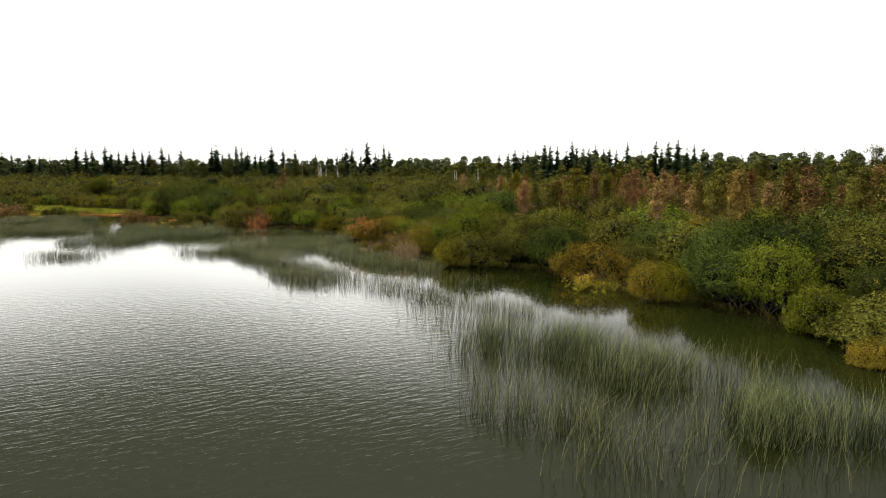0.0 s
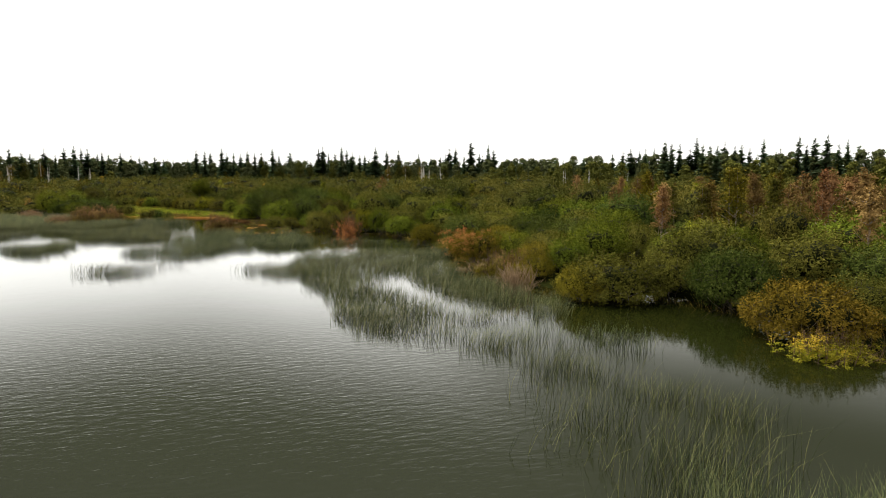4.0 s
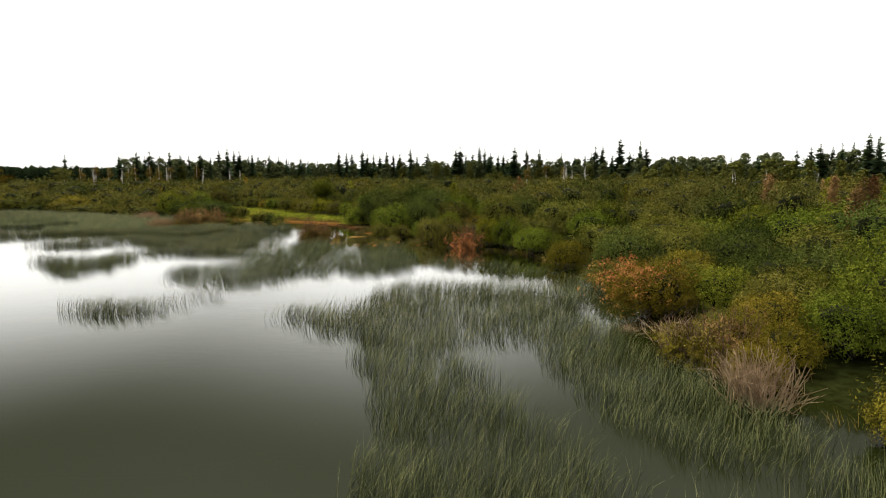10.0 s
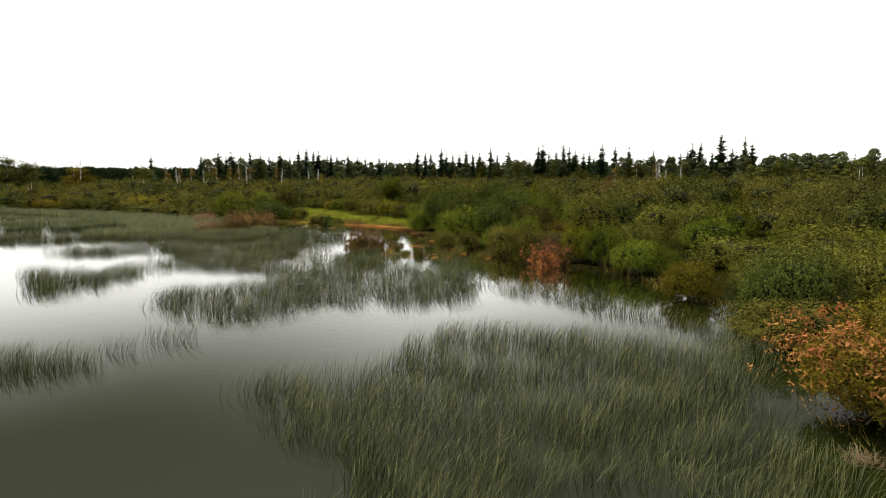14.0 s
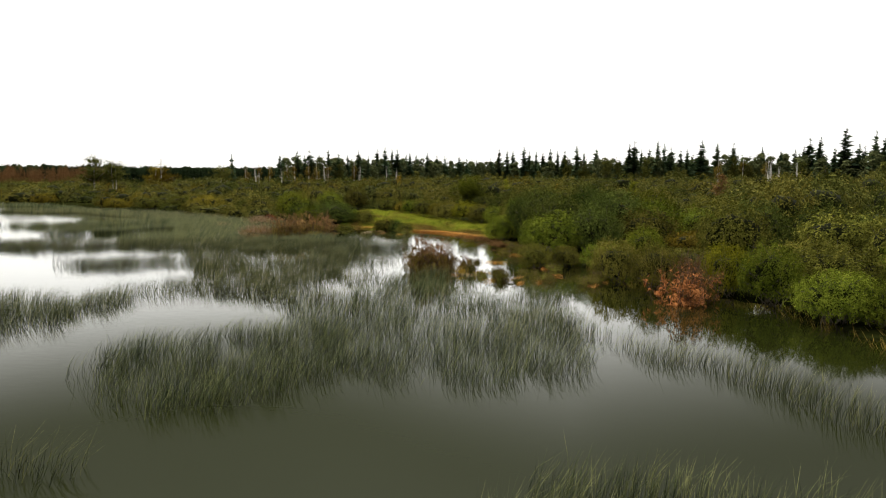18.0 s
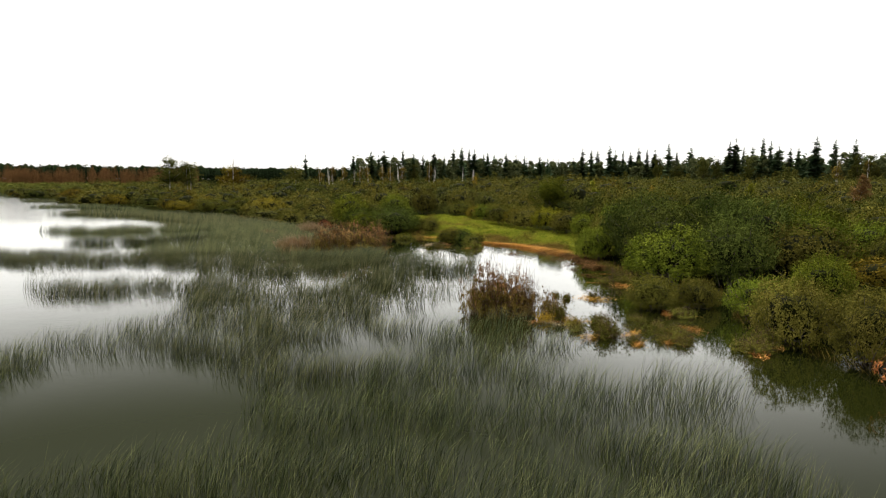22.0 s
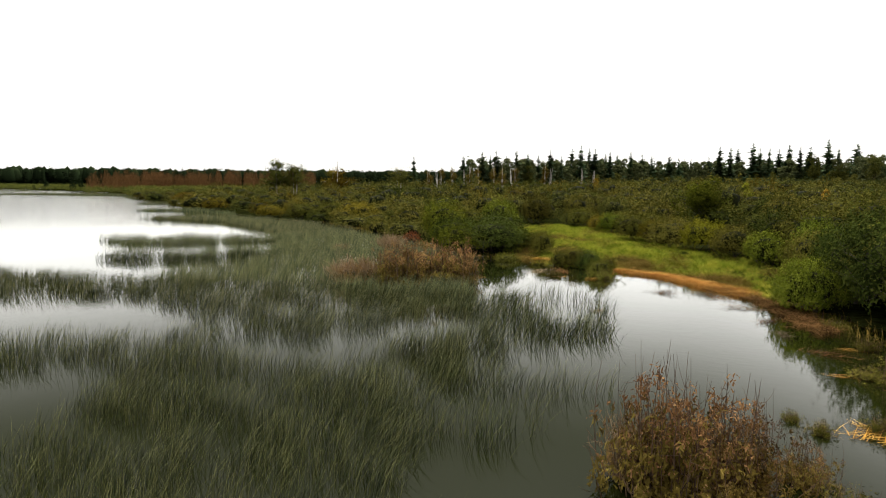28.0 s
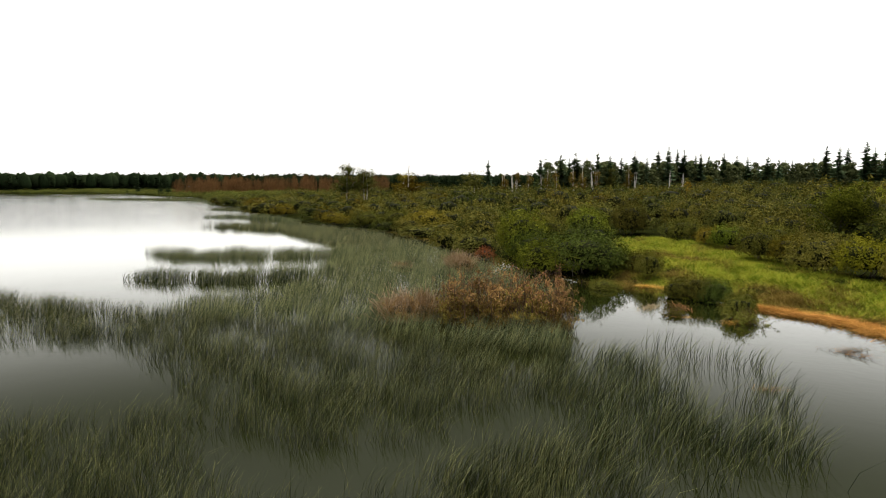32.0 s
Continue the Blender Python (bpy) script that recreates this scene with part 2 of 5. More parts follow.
l.new(still.outputs[0], settled.inputs[1])
shade, sunk = n.new("ShaderNodeMapRange"), n.new("ShaderNodeMath")
shade.inputs[1].default_value, shade.inputs[2].default_value, shade.inputs[3].default_value, shade.inputs[4].default_value = 12, 20, 0.0, 0.06
l.new(sep.outputs["X"], shade.inputs[0])
sunk.operation = "ADD"
l.new(settled.outputs[0], sunk.inputs[0])
l.new(shade.outputs[0], sunk.inputs[1])
l.new(sunk.outputs[0], less.inputs[1])
l.new(less.outputs[0], mr.inputs[0])
l.new(mr.outputs[0], mix_.inputs[0])
l.new(dif.outputs[0], mix_.inputs[1])
l.new(glo.outputs[0], mix_.inputs[2])
l.new(mix_.outputs[0], o_.inputs["Surface"])

m_ground, n, l = material("marsh_ground")
o_, bs_, co_, n1, n2 = n.new("ShaderNodeOutputMaterial"), n.new("ShaderNodeBsdfPrincipled"), n.new("ShaderNodeTexCoord"), n.new("ShaderNodeTexNoise"), n.new("ShaderNodeTexNoise")
n1.inputs["Scale"].default_value, n1.inputs["Detail"].default_value = 0.08, 4
n2.inputs["Scale"].default_value, n2.inputs["Detail"].default_value = 3.0, 6
l.new(co_.outputs["Object"], n1.inputs["Vector"])
l.new(co_.outputs["Object"], n2.inputs["Vector"])
ra, rb = ramp(n, ((0.35, (0.012, 0.016, 0.004)), (0.65, (0.026, 0.03, 0.008)))), ramp(n, ((0.3, (0.35, 0.3, 0.25)), (0.7, (1, 1, 1))))
mul = n.new("ShaderNodeMix")
mul.data_type, mul.blend_type = "RGBA", "MULTIPLY"
mul.inputs[0].default_value = 1.0
l.new(n1.outputs["Fac"], ra.inputs["Fac"])
l.new(n2.outputs["Fac"], rb.inputs["Fac"])
l.new(ra.outputs["Color"], mul.inputs[6])
l.new(rb.outputs["Color"], mul.inputs[7])
l.new(mul.outputs[2], bs_.inputs["Base Color"])
bs_.inputs["Roughness"].default_value = 0.95
bs_.inputs["Specular IOR Level"].default_value = 0.0
gb = n.new("ShaderNodeBump")
gb.inputs["Distance"].default_value, gb.inputs["Strength"].default_value = 0.1, 0.6
l.new(n2.outputs["Fac"], gb.inputs["Height"])
l.new(gb.outputs[0], bs_.inputs["Normal"])
l.new(bs_.outputs[0], o_.inputs["Surface"])

# ---- mesh helpers ----


def mesh_of(name, verts, quads=(), tris=(), smooth=False):
    """A mesh from arrays of corners, four-sided and three-sided faces."""
    verts = np.asarray(verts, np.float32).reshape(-1, 3)
    quads, tris = np.asarray(quads, np.int32).reshape(-1, 4), np.asarray(tris, np.int32).reshape(-1, 3)
    me = bpy.data.meshes.new(name)
    me.vertices.add(len(verts))
    me.vertices.foreach_set("co", verts.ravel())
    me.loops.add(quads.size + tris.size)
    me.loops.foreach_set("vertex_index", np.concatenate([quads.ravel(), tris.ravel()]))
    me.polygons.add(len(quads) + len(tris))
    starts = np.concatenate([np.arange(len(quads)) * 4, quads.size + np.arange(len(tris)) * 3])
    me.polygons.foreach_set("loop_start", starts.astype(np.int32))
    if smooth:
        me.polygons.foreach_set("use_smooth", np.ones(len(me.polygons), bool))
    me.update(calc_edges=True)
    return me


def part(name, me, mat, parent=None, label=""):
    """One mesh object under a thing; its material hangs on the object, so that the mesh can be shared."""
    ob = new(name, me)
    if not me.materials:
        me.materials.append(None)
    ob.material_slots[0].link = "OBJECT"
    ob.material_slots[0].material = mat
    ob.parent = parent
    return tagged(ob, label)


def unit(v):
    return v / np.maximum(np.linalg.norm(v, axis=-1, keepdims=True), 1e-9)


def blade_leaves(rng, centres, along, faces, length, slim=0.45, jitter=0.35, loose=0.3):
    """Pointed leaves of one triangle each, growing along the given way."""
    k = len(centres)
    up = unit(unit(faces) + rng.normal(0, loose, (k, 3)))
    a = unit(along) + rng.normal(0, 0.6, (k, 3))
    a = unit(a - up * (a * up).sum(1, keepdims=True) * 0.85)
    b = unit(np.cross(up, a))
    s = (length * rng.uniform(1 - jitter, 1 + jitter, k))[:, None]
    v = np.stack([centres - a * s / 2 + b * s * slim / 2, centres - a * s / 2 - b * s * slim / 2, centres + a * s / 2], 1).reshape(-1, 3)
    return v, np.arange(k * 3).reshape(-1, 3)


def tubes(paths, radii, sides=4):
    """Tapered limbs: paths (k, rings, 3), radii (k, rings)."""
    paths, radii = np.asarray(paths, float), np.asarray(radii, float)
    k, rings, _ = paths.shape
    run = unit(np.gradient(paths, axis=1))
    side = unit(np.cross(run, np.array([0.31, 0.87, 0.12])))
    up = np.cross(side, run)
    ang = np.arange(sides) * 2 * math.pi / sides
    ring = side[:, :, None] * np.cos(ang)[:, None] + up[:, :, None] * np.sin(ang)[:, None]
    v = (paths[:, :, None] + ring * radii[:, :, None, None]).reshape(-1, 3)
    i = np.arange(k)[:, None, None] * rings * sides + np.arange(rings - 1)[None, :, None] * sides
    j = np.arange(sides)[None, None]
    q = np.stack([i + j, i + (j + 1) % sides, i + sides + (j + 1) % sides, i + sides + j], -1).reshape(-1, 4)
    return v, q


def bent(rng, a, b, rings, sag=0.15):
    """Curved paths from points a to points b."""
    s = np.linspace(0, 1, rings)[None, :, None]
    a, b = np.asarray(a, float)[:, None], np.asarray(b, float)[:, None]
    off = rng.normal(0, 1, (len(b), 1, 3)) * np.linalg.norm(b - a, axis=2, keepdims=True) * sag
    return a + (b - a) * s + off * (s * (1 - s)) * 2


def ball(n):
    """A unit ball of quads, n by n on each side of a cube, pushed out."""
    g = np.linspace(-1, 1, n + 1)
    u, v = np.meshgrid(g, g)
    one, idx = np.ones_like(u), (np.arange(n)[:, None] * (n + 1) + np.arange(n)).ravel()
    quad = np.stack([idx, idx + 1, idx + n + 2, idx + n + 1], 1)
    vs, qs = [], []
    for k, p in enumerate(((u, v, one), (v, u, -one), (one, u, v), (-one, v, u), (v, one, u), (u, -one, v))):
        vs.append(unit(np.stack(p, -1).reshape(-1, 3)))
        qs.append(quad + k * (n + 1) ** 2)
    v, back = np.unique(np.round(np.concatenate(vs), 5), axis=0, return_inverse=True)
    return v, back.ravel()[np.concatenate(qs)]


def merged(pieces):
    """Joins (corners, quads) pairs."""
    vs, qs, at = [], [], 0
    for v, q in pieces:
        vs.append(v)
        qs.append(q + at)
        at += len(v)
    return np.concatenate(vs), np.concatenate(qs)


# ---- shore, ground, water ----
SHORE = [(60, -60), (24, -12), (24.5, 5), (25.4, 11.4), (28.5, 16), (29.2, 22), (28.8, 28), (28.6, 31), (29.5, 36), (28, 41), (24.5, 42), (22.6, 45), (22, 49), (21.8, 56), (21.8, 61),
         (25.5, 66), (27, 73), (24.5, 78), (23, 84), (22.4, 88.5), (18.6, 90.2), (15, 96.5), (13.6, 101), (14.6, 105), (13.8, 108.2), (10.2, 111), (8.4, 114.4), (6.2, 119.8), (3.6, 125.4), (-1, 131.4), (-6, 132.2),
         (-11, 133), (-15, 135), (-18.5, 134), (-27, 139.5), (-39, 151), (-60, 164)]
SHORE_FAR = [(-84, 171), (-120, 187), (-163, 214), (-200, 232), (-290, 285), (-480, 352), (-620, 392), (-680, 370), (-695, 250), (-690, 0), (-600, -380), (-300, -560), (200, -560), (200.5, -3000), (-3200, -3000), (-3200, 3300), (3300, 3300), (3300, -3000), (202, -3000), (202, -540), (120, -200)]
LAND = np.array(SHORE + SHORE_FAR, float)


def inland(x, y):
    """Metres inland of the water's edge; negative over the pond."""
    p = np.stack([np.asarray(x, float), np.asarray(y, float)], -1)
    a, b = LAND, np.roll(LAND, -1, 0)
    best, inside = np.full(p.shape[:-1], 1e9), np.zeros(p.shape[:-1], bool)
    for (ax, ay), (bx, by) in zip(a, b):
        d = np.array([bx - ax, by - ay])
        s = np.clip(((p[..., 0] - ax) * d[0] + (p[..., 1] - ay) * d[1]) / (d @ d), 0, 1)
        best = np.minimum(best, np.hypot(p[..., 0] - ax - s * d[0], p[..., 1] - ay - s * d[1]))
        if ay != by:
            cross = ((ay > p[..., 1]) != (by > p[..., 1])) & (p[..., 0] < (bx - ax) * (p[..., 1] - ay) / (by - ay) + ax)
            inside ^= cross
    return np.where(inside, best, -best)


def wobble(x, y, size, seed=0.0):
    """Soft noise between about -1 and 1."""
    x, y = np.asarray(x, float) / size + seed * 3.7, np.asarray(y, float) / size - seed * 1.9
    return (np.sin(x * 1.7 + 1.3 * np.sin(y * 1.1 + seed)) + np.sin(y * 1.9 + 1.7 * np.sin(x * 0.9 - seed)) + np.sin((x + y) * 2.7 + 2 * np.sin(x * 1.4 - y))) / 3


def height(x, y):
    d = inland(x, y) - 2.1 + wobble(x, y, 1.6) * 0.5 + wobble(x, y, 0.6, 6) * 0.25
    up = 0.06 + 0.05 * np.clip(d, 0, 6) + 0.011 * np.clip(d - 6, 0, 230) + 0.12 * wobble(x, y, 3.0, 2) * np.clip(d / 6, 0, 1)
    return np.where(d > 0, up, np.maximum(-0.12 + 0.22 * d, -1.6))


def lane(lo, hi, fine_lo, fine_hi, step):
    inner = np.arange(fine_lo, fine_hi, step)
    grow = np.cumsum(step * 1.22 ** np.arange(1, 60))
    left, right = fine_lo - grow, inner[-1] + grow
    return np.concatenate([left[left > lo][::-1], inner, right[right < hi]])


gx, gy = lane(-3000, 3000, -75, 75, 1.25), lane(-2500, 3200, -15, 185, 1.25)
X, Y = np.meshgrid(gx, gy)
w, h = len(gx), len(gy)
idx = (np.arange(h - 1)[:, None] * w + np.arange(w - 1)).ravel()
grid_quads = np.stack([idx, idx + 1, idx + 1 + w, idx + w], 1)
ground = part("ground", mesh_of("ground", np.stack([X, Y, height(X, Y)], -1), grid_quads), m_ground)
ground.data.polygons.foreach_set("use_smooth", np.ones(len(ground.data.polygons), bool))
tagged(ground, "dark peaty marsh ground with moss and leaf litter", "ground", kind="structure")

wx, wy = np.linspace(-3000, 3000, 31), np.linspace(-2500, 3200, 31)
X, Y = np.meshgrid(wx, wy)
idx = (np.arange(30)[:, None] * 31 + np.arange(30)).ravel()
water = part("water", mesh_of("water", np.stack([X, Y, 0 * X], -1), np.stack([idx, idx + 1, idx + 32, idx + 31], 1)), m_water)
tagged(water, "still murky olive pond water under a white sky", "water", kind="structure")

# ---- plant kinds ----
MESHES = {}


def shrub_meshes(kind, seed, r, h, sprays, per, leaf, n, stems=9, core=0.72):
    """Stems, leaves and a dark inner ball of a many-stemmed bush, r metres in radius and h high:
    leafy sprays reach up and out from a lobed dome, with gaps between the lobes."""
    rng = np.random.default_rng(seed)
    lobe = unit(np.stack([np.cos(np.arange(11) * 2.4), np.sin(np.arange(11) * 2.4), np.linspace(1.5, -0.45, 11)], 1) + rng.normal(0, 0.16, (11, 3)))
    reach = rng.uniform(0.86, 1.14, 11)
    zc = 0.36 * h

    def dome(d):
        dot = d @ lobe.T
        near = dot.max(1)
        swell = (0.72 + 0.28 * np.clip((near - 0.62) / 0.34, 0, 1) ** 0.8) * reach[dot.argmax(1)]
        d = d * np.where(d[:, 2:] < 0, np.stack([1 / np.sqrt(1.02 - d[:, 2] ** 2) ** 0.7] * 2 + [np.ones(len(d))], 1), 1)
        axes = np.stack([np.full(len(d), r * 0.96), np.full(len(d), r * 0.96), np.where(d[:, 2] > 0, h - zc, zc * 0.95)], 1)
        return d * axes * swell[:, None], near

    d = rng.normal(0, 1, (sprays * 3, 3))
    d[:, 2] = np.abs(d[:, 2]) - 0.55 * (rng.random(len(d)) < 0.5)
    d = unit(d)
    surf, near = dome(d)
    keep = np.flatnonzero(rng.random(len(d)) < np.clip((near - 0.66) / 0.2, 0.22, 1))[:sprays]
    d, surf = d[keep], surf[keep]
    k = len(d)
    depth = 1.0 - np.abs(rng.normal(0, 0.13, k)) + np.where(rng.random(k) < 0.08, rng.uniform(0.1, 0.26, k), 0)
    tip = surf * depth[:, None] + np.array([0, 0, zc])
    tip[:, 2] = np.maximum(tip[:, 2], 0.08)
    axis = unit(d * 0.7 + np.array([0, 0, 0.95]) + rng.normal(0, 0.32, (k, 3)))
    long = 0.55 * h / 2.8 * rng.uniform(0.5, 1.3, k)
    pos = np.repeat(tip, per, 0) + np.repeat(axis * long[:, None], per, 0) * rng.uniform(-0.75, 0.4, (k * per, 1)) + rng.normal(0, leaf * 0.5, (k * per, 3))
    pos[:, 2] = np.maximum(pos[:, 2], 0.03)
    lv, lt = blade_leaves(rng, pos, np.repeat(axis + d * 0.4, per, 0), np.repeat(d, per, 0) + np.array([0, 0, 0.45]), leaf)
    # inner ball for the painted shade that shows through gaps in the leaves
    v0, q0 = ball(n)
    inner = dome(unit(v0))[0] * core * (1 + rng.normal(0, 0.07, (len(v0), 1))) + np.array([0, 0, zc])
    foot = np.stack([rng.normal(0, 0.14 * r, stems), rng.normal(0, 0.14 * r, stems), np.full(stems, -0.35)], 1)
    main = bent(rng, foot, tip[rng.choice(k, stems, replace=False)], 5)
    p1 = tubes(main, np.linspace(0.04, 0.008, 5)[None].repeat(stems, 0), 4)
    m = min(k, 60 if leaf < 0.15 else 12)
    root = main[np.arange(m) % stems, rng.integers(1, 4, m)]
    p2 = tubes(bent(rng, root, tip[rng.choice(k, m, replace=False)] * np.array([1.04, 1.04, 1.0]), 3), np.linspace(0.014, 0.004, 3)[None].repeat(m, 0), 3)
    MESHES[kind] = (mesh_of(kind + "_stems", *merged([p1, p2])), mesh_of(kind + "_foliage", lv, (), lt), r, h, (lv, lt), mesh_of(kind + "_twigs", inner, q0), (inner, q0))


for i in range(4):
    shrub_meshes(f"near{i}", 10 + i, 2.2, 2.8, 1000, 12, 0.115, 4, 14, 0.62)
    shrub_meshes(f"mid{i}", 20 + i, 2.5, 3.2, 600, 8, 0.185, 4, 7, 0.66)
    shrub_meshes(f"far{i}", 30 + i, 2.8, 3.4, 230, 6, 0.29, 3, 3, 0.56)
    shrub_meshes(f"remote{i}", 36 + i, 2.8, 3.4, 100, 5, 0.36, 2, 3, 0.62)
for i in range(2):
    shrub_meshes(f"small{i}", 40 + i, 0.9, 1.3, 230, 12, 0.075, 3, 12, 0.55)

WORDS = {
    "olive": "olive green willow bush", "dark": "dark green alder bush", "green": "leafy green willow bush", "lime": "bright yellow-green bush",
    "yellow": "olive bush turning autumn yellow", "gold": "golden yellow autumn bush", "orange": "bush with orange and olive autumn leaves", "rust": "rusty red-brown autumn bush", "brown": "brown-olive sweet gale bush",
}
count = [0]


def shrub(x, y, r, h, colour, detail="near", where="on the pond's edge", mixed=None):
    """A bush: an Empty at its foot with stems and foliage under it."""
    count[0] += 1
    i = count[0]
    kind = f"{detail}{i % (2 if detail == 'small' else 4)}"
    stems, foliage, r0, h0, _, core_ball, _ = MESHES[kind]
    root = new("bush")
    root.matrix_basis = pose(x, y, max(float(height(x, y)), -0.25), 0, 0, (i * 137) % 360) @ Matrix.Diagonal((r / r0, r / r0, h / h0, 1))
    tagged(root, f"{WORDS[colour]} {where}", "bush", "bushes along the shore")
    part("branchwork", stems, BARK["grey"], root)
    part("inner_branching", core_ball, BARK["twig_shade"], root)
    part("foliage", foliage, LEAF[colour], root)
    if mixed:
        turn = radians((i * 137) % 360)
        for j, (a, out, up) in enumerate(((2.7, 0.42, 0.0), (3.5, 0.3, 0.06), (2.0, 0.3, 0.02))):
            top = part("autumn_spray", AIRY[j % 2][2], LEAF[mixed], root, f"{mixed} turned leaves")
            tagged(top, kind="stuff")
            top.matrix_basis = pose(math.cos(a - turn) * out * r0, math.sin(a - turn) * out * r0, up * h0) @ Matrix.Diagonal((1.5, 1.5, 1.3, 1))
    return root


def dead_meshes():
    rng = np.random.default_rng(7)
    k = 130
    foot = np.stack([rng.normal(0, 0.3, k), rng.normal(0, 0.3, k), np.full(k, -0.3)], 1)
    az, lean = rng.uniform(0, 6.28, k), np.abs(rng.normal(0, 0.75, k))
    ends = foot + np.stack([np.cos(az) * lean, np.sin(az) * lean, rng.uniform(1.2, 2.2, k) - lean * 0.35], 1)
    main = bent(rng, foot, ends, 4, 0.12)
    a = tubes(main, np.linspace(0.022, 0.006, 4)[None].repeat(k, 0), 3)
    root = np.repeat(main[:, 2], 2, 0)
    b = tubes(bent(rng, root, root + rng.normal(0, 0.28, (2 * k, 3)) + np.array([0, 0, 0.35]), 3), np.linspace(0.007, 0.003, 3)[None].repeat(2 * k, 0), 3)
    return mesh_of("dead_stems", *merged([a, b]))


DEAD = dead_meshes()


def dead_bush(x, y, r, h, leafed=None):
    root = new("dead_bush")
    root.matrix_basis = pose(x, y, max(float(height(x, y)), -0.2), 0, 0, x * 50) @ Matrix.Diagonal((r / 1.0, r / 1.0, h / 2.0, 1))
    tagged(root, "dead willow with bare pinkish-brown stems in the water", "bush")
    part("branchwork", DEAD, BARK["pink"], root)
    if leafed:
        part("foliage", MESHES["small1"][1], LEAF[leafed], root)
        part("inner_branching", MESHES["small1"][5], BARK["twig_shade"], root)
    return root


def blades(rng, xy, z, length, width, lean, lean_to, straight=False):
    """Slender three-sided stalks that bow over: corners and triangles."""
    k = len(xy)
    az = lean_to + rng.normal(0, 0.6, k) + 0.8 * wobble(xy[:, 0], xy[:, 1], 0.9, 3)
    tilt = np.abs(rng.normal(lean, 0.15, k) + 0.22 * wobble(xy[:, 0], xy[:, 1], 1.4, 7))
    out = np.stack([np.cos(az), np.sin(az)], 1)
    s = np.array([0, 0.55])[None, :]
    base = np.concatenate([xy, np.broadcast_to(np.asarray(z, float).reshape(-1, 1), (k, 1))], 1)
    def along(q):
        return base + np.concatenate([out * (length * tilt * q ** 1.8)[:, None], (length * q * (1 - 0.28 * tilt * q))[:, None]], 1)
    spin = rng.uniform(0, 6.28, k)
    if straight:
        v = np.empty((k, 4, 3))
        for j in range(3):
            a = spin + j * 2.094
            v[:, j] = base + np.stack([np.cos(a), np.sin(a), 0 * a], 1) * (width * 0.6)[:, None]
        v[:, 3] = along(np.ones(k))
        return v.reshape(-1, 3), (np.arange(k)[:, None, None] * 4 + np.array([(0, 1, 3), (1, 2, 3), (2, 0, 3)])).reshape(-1, 3)
    v = np.empty((k, 7, 3))
    for ring, (q, w) in enumerate(((0.0, 1.0), (0.55, 0.75))):
        c = along(np.full(k, q))
        for j in range(3):
            a = spin + j * 2.094
            v[:, ring * 3 + j] = c + np.stack([np.cos(a), np.sin(a), 0 * a], 1) * (width * w * 0.5)[:, None]
    v[:, 6] = along(np.ones(k))
    f = np.array([(0, 1, 4), (0, 4, 3), (1, 2, 5), (1, 5, 4), (2, 0, 3), (2, 3, 5), (3, 4, 6), (4, 5, 6), (5, 3, 6)])
    return v.reshape(-1, 3), (np.arange(k)[:, None, None] * 7 + f).reshape(-1, 3)


def tuft_mesh():
    rng = np.random.default_rng(9)
    k = 110
    xy = rng.normal(0, 0.3, (k, 2))
    return mesh_of("tuft", *(lambda v, t: (v, (), t))(*blades(rng, xy, np.full(k, -0.2), rng.uniform(0.6, 1.35, k), np.full(k, 0.012), 0.45, 0.0)))


TUFT = tuft_mesh()


def flotsam_mesh(seed):
    r_ = np.random.default_rng(seed)
    k = 70
    xy = r_.normal(0, 0.45, (k, 2)) * np.array([1.5, 0.6])
    v, t = blades(r_, xy, r_.uniform(-0.02, 0.05, k), r_.uniform(0.3, 0.9, k), np.full(k, 0.03), 1.9, 0.3)
    v[:, 2] = np.clip(v[:, 2] * 0.35, -0.03, 0.25)
    return mesh_of("flotsam_stalks", v, (), t)


FLOTSAM = [flotsam_mesh(5), flotsam_mesh(6)]


def airy_meshes(seed):
    """An open bush of many upright stems, bare at the tips, with small leaves along them."""
    rng = np.random.default_rng(seed)
    k = 70
    foot = np.stack([rng.normal(0, 0.42, k), rng.normal(0, 0.42, k), np.full(k, -0.3)], 1)
    az, lean = rng.uniform(0, 6.28, k), np.abs(rng.normal(0, 0.55, k))
    ends = foot * np.array([1.2, 1.2, 0]) + np.stack([np.cos(az) * lean, np.sin(az) * lean, rng.uniform(0.9, 2.25, k) * np.clip(1.1 - 0.5 * lean, 0.35, 1)], 1)
    main = bent(rng, foot, ends, 6, 0.1)
    a = tubes(main, np.linspace(0.016, 0.004, 6)[None].repeat(k, 0), 3)
    root = main[np.repeat(np.arange(k), 5), rng.integers(1, 5, 5 * k)]
    side = bent(rng, root, root + rng.normal(0, 0.3, (5 * k, 3)) * np.array([1, 1, 0.6]) + np.array([0, 0, 0.14]), 3)
    b = tubes(side, np.linspace(0.005, 0.002, 3)[None].repeat(5 * k, 0), 3)
    m = 18
    leafed = side[rng.random(5 * k) < 0.62][:, 1:].reshape(-1, 3)
    pos = np.repeat(leafed, m, 0) + rng.normal(0, 0.055, (len(leafed) * m, 3))
    top = pos[:, 2] > rng.normal(0.95, 0.35, len(pos))
    low, high = pos[~top], pos[top & (rng.random(len(pos)) < 0.6)]
    up = np.array([0, 0, 0.5])
    lv, lt = blade_leaves(rng, low, low * np.array([1, 1, 0.3]) + up, low * np.array([1, 1, 0.3]) + up, 0.1, 0.45, 0.5)
    hv, ht = blade_leaves(rng, high, high * np.array([1, 1, 0.3]) + up, high * np.array([1, 1, 0.3]), 0.075, 0.45, 0.5)
    return mesh_of("airy_stems", *merged([a, b])), mesh_of("airy_leaves", lv, (), lt), mesh_of("airy_tips", hv, (), ht)


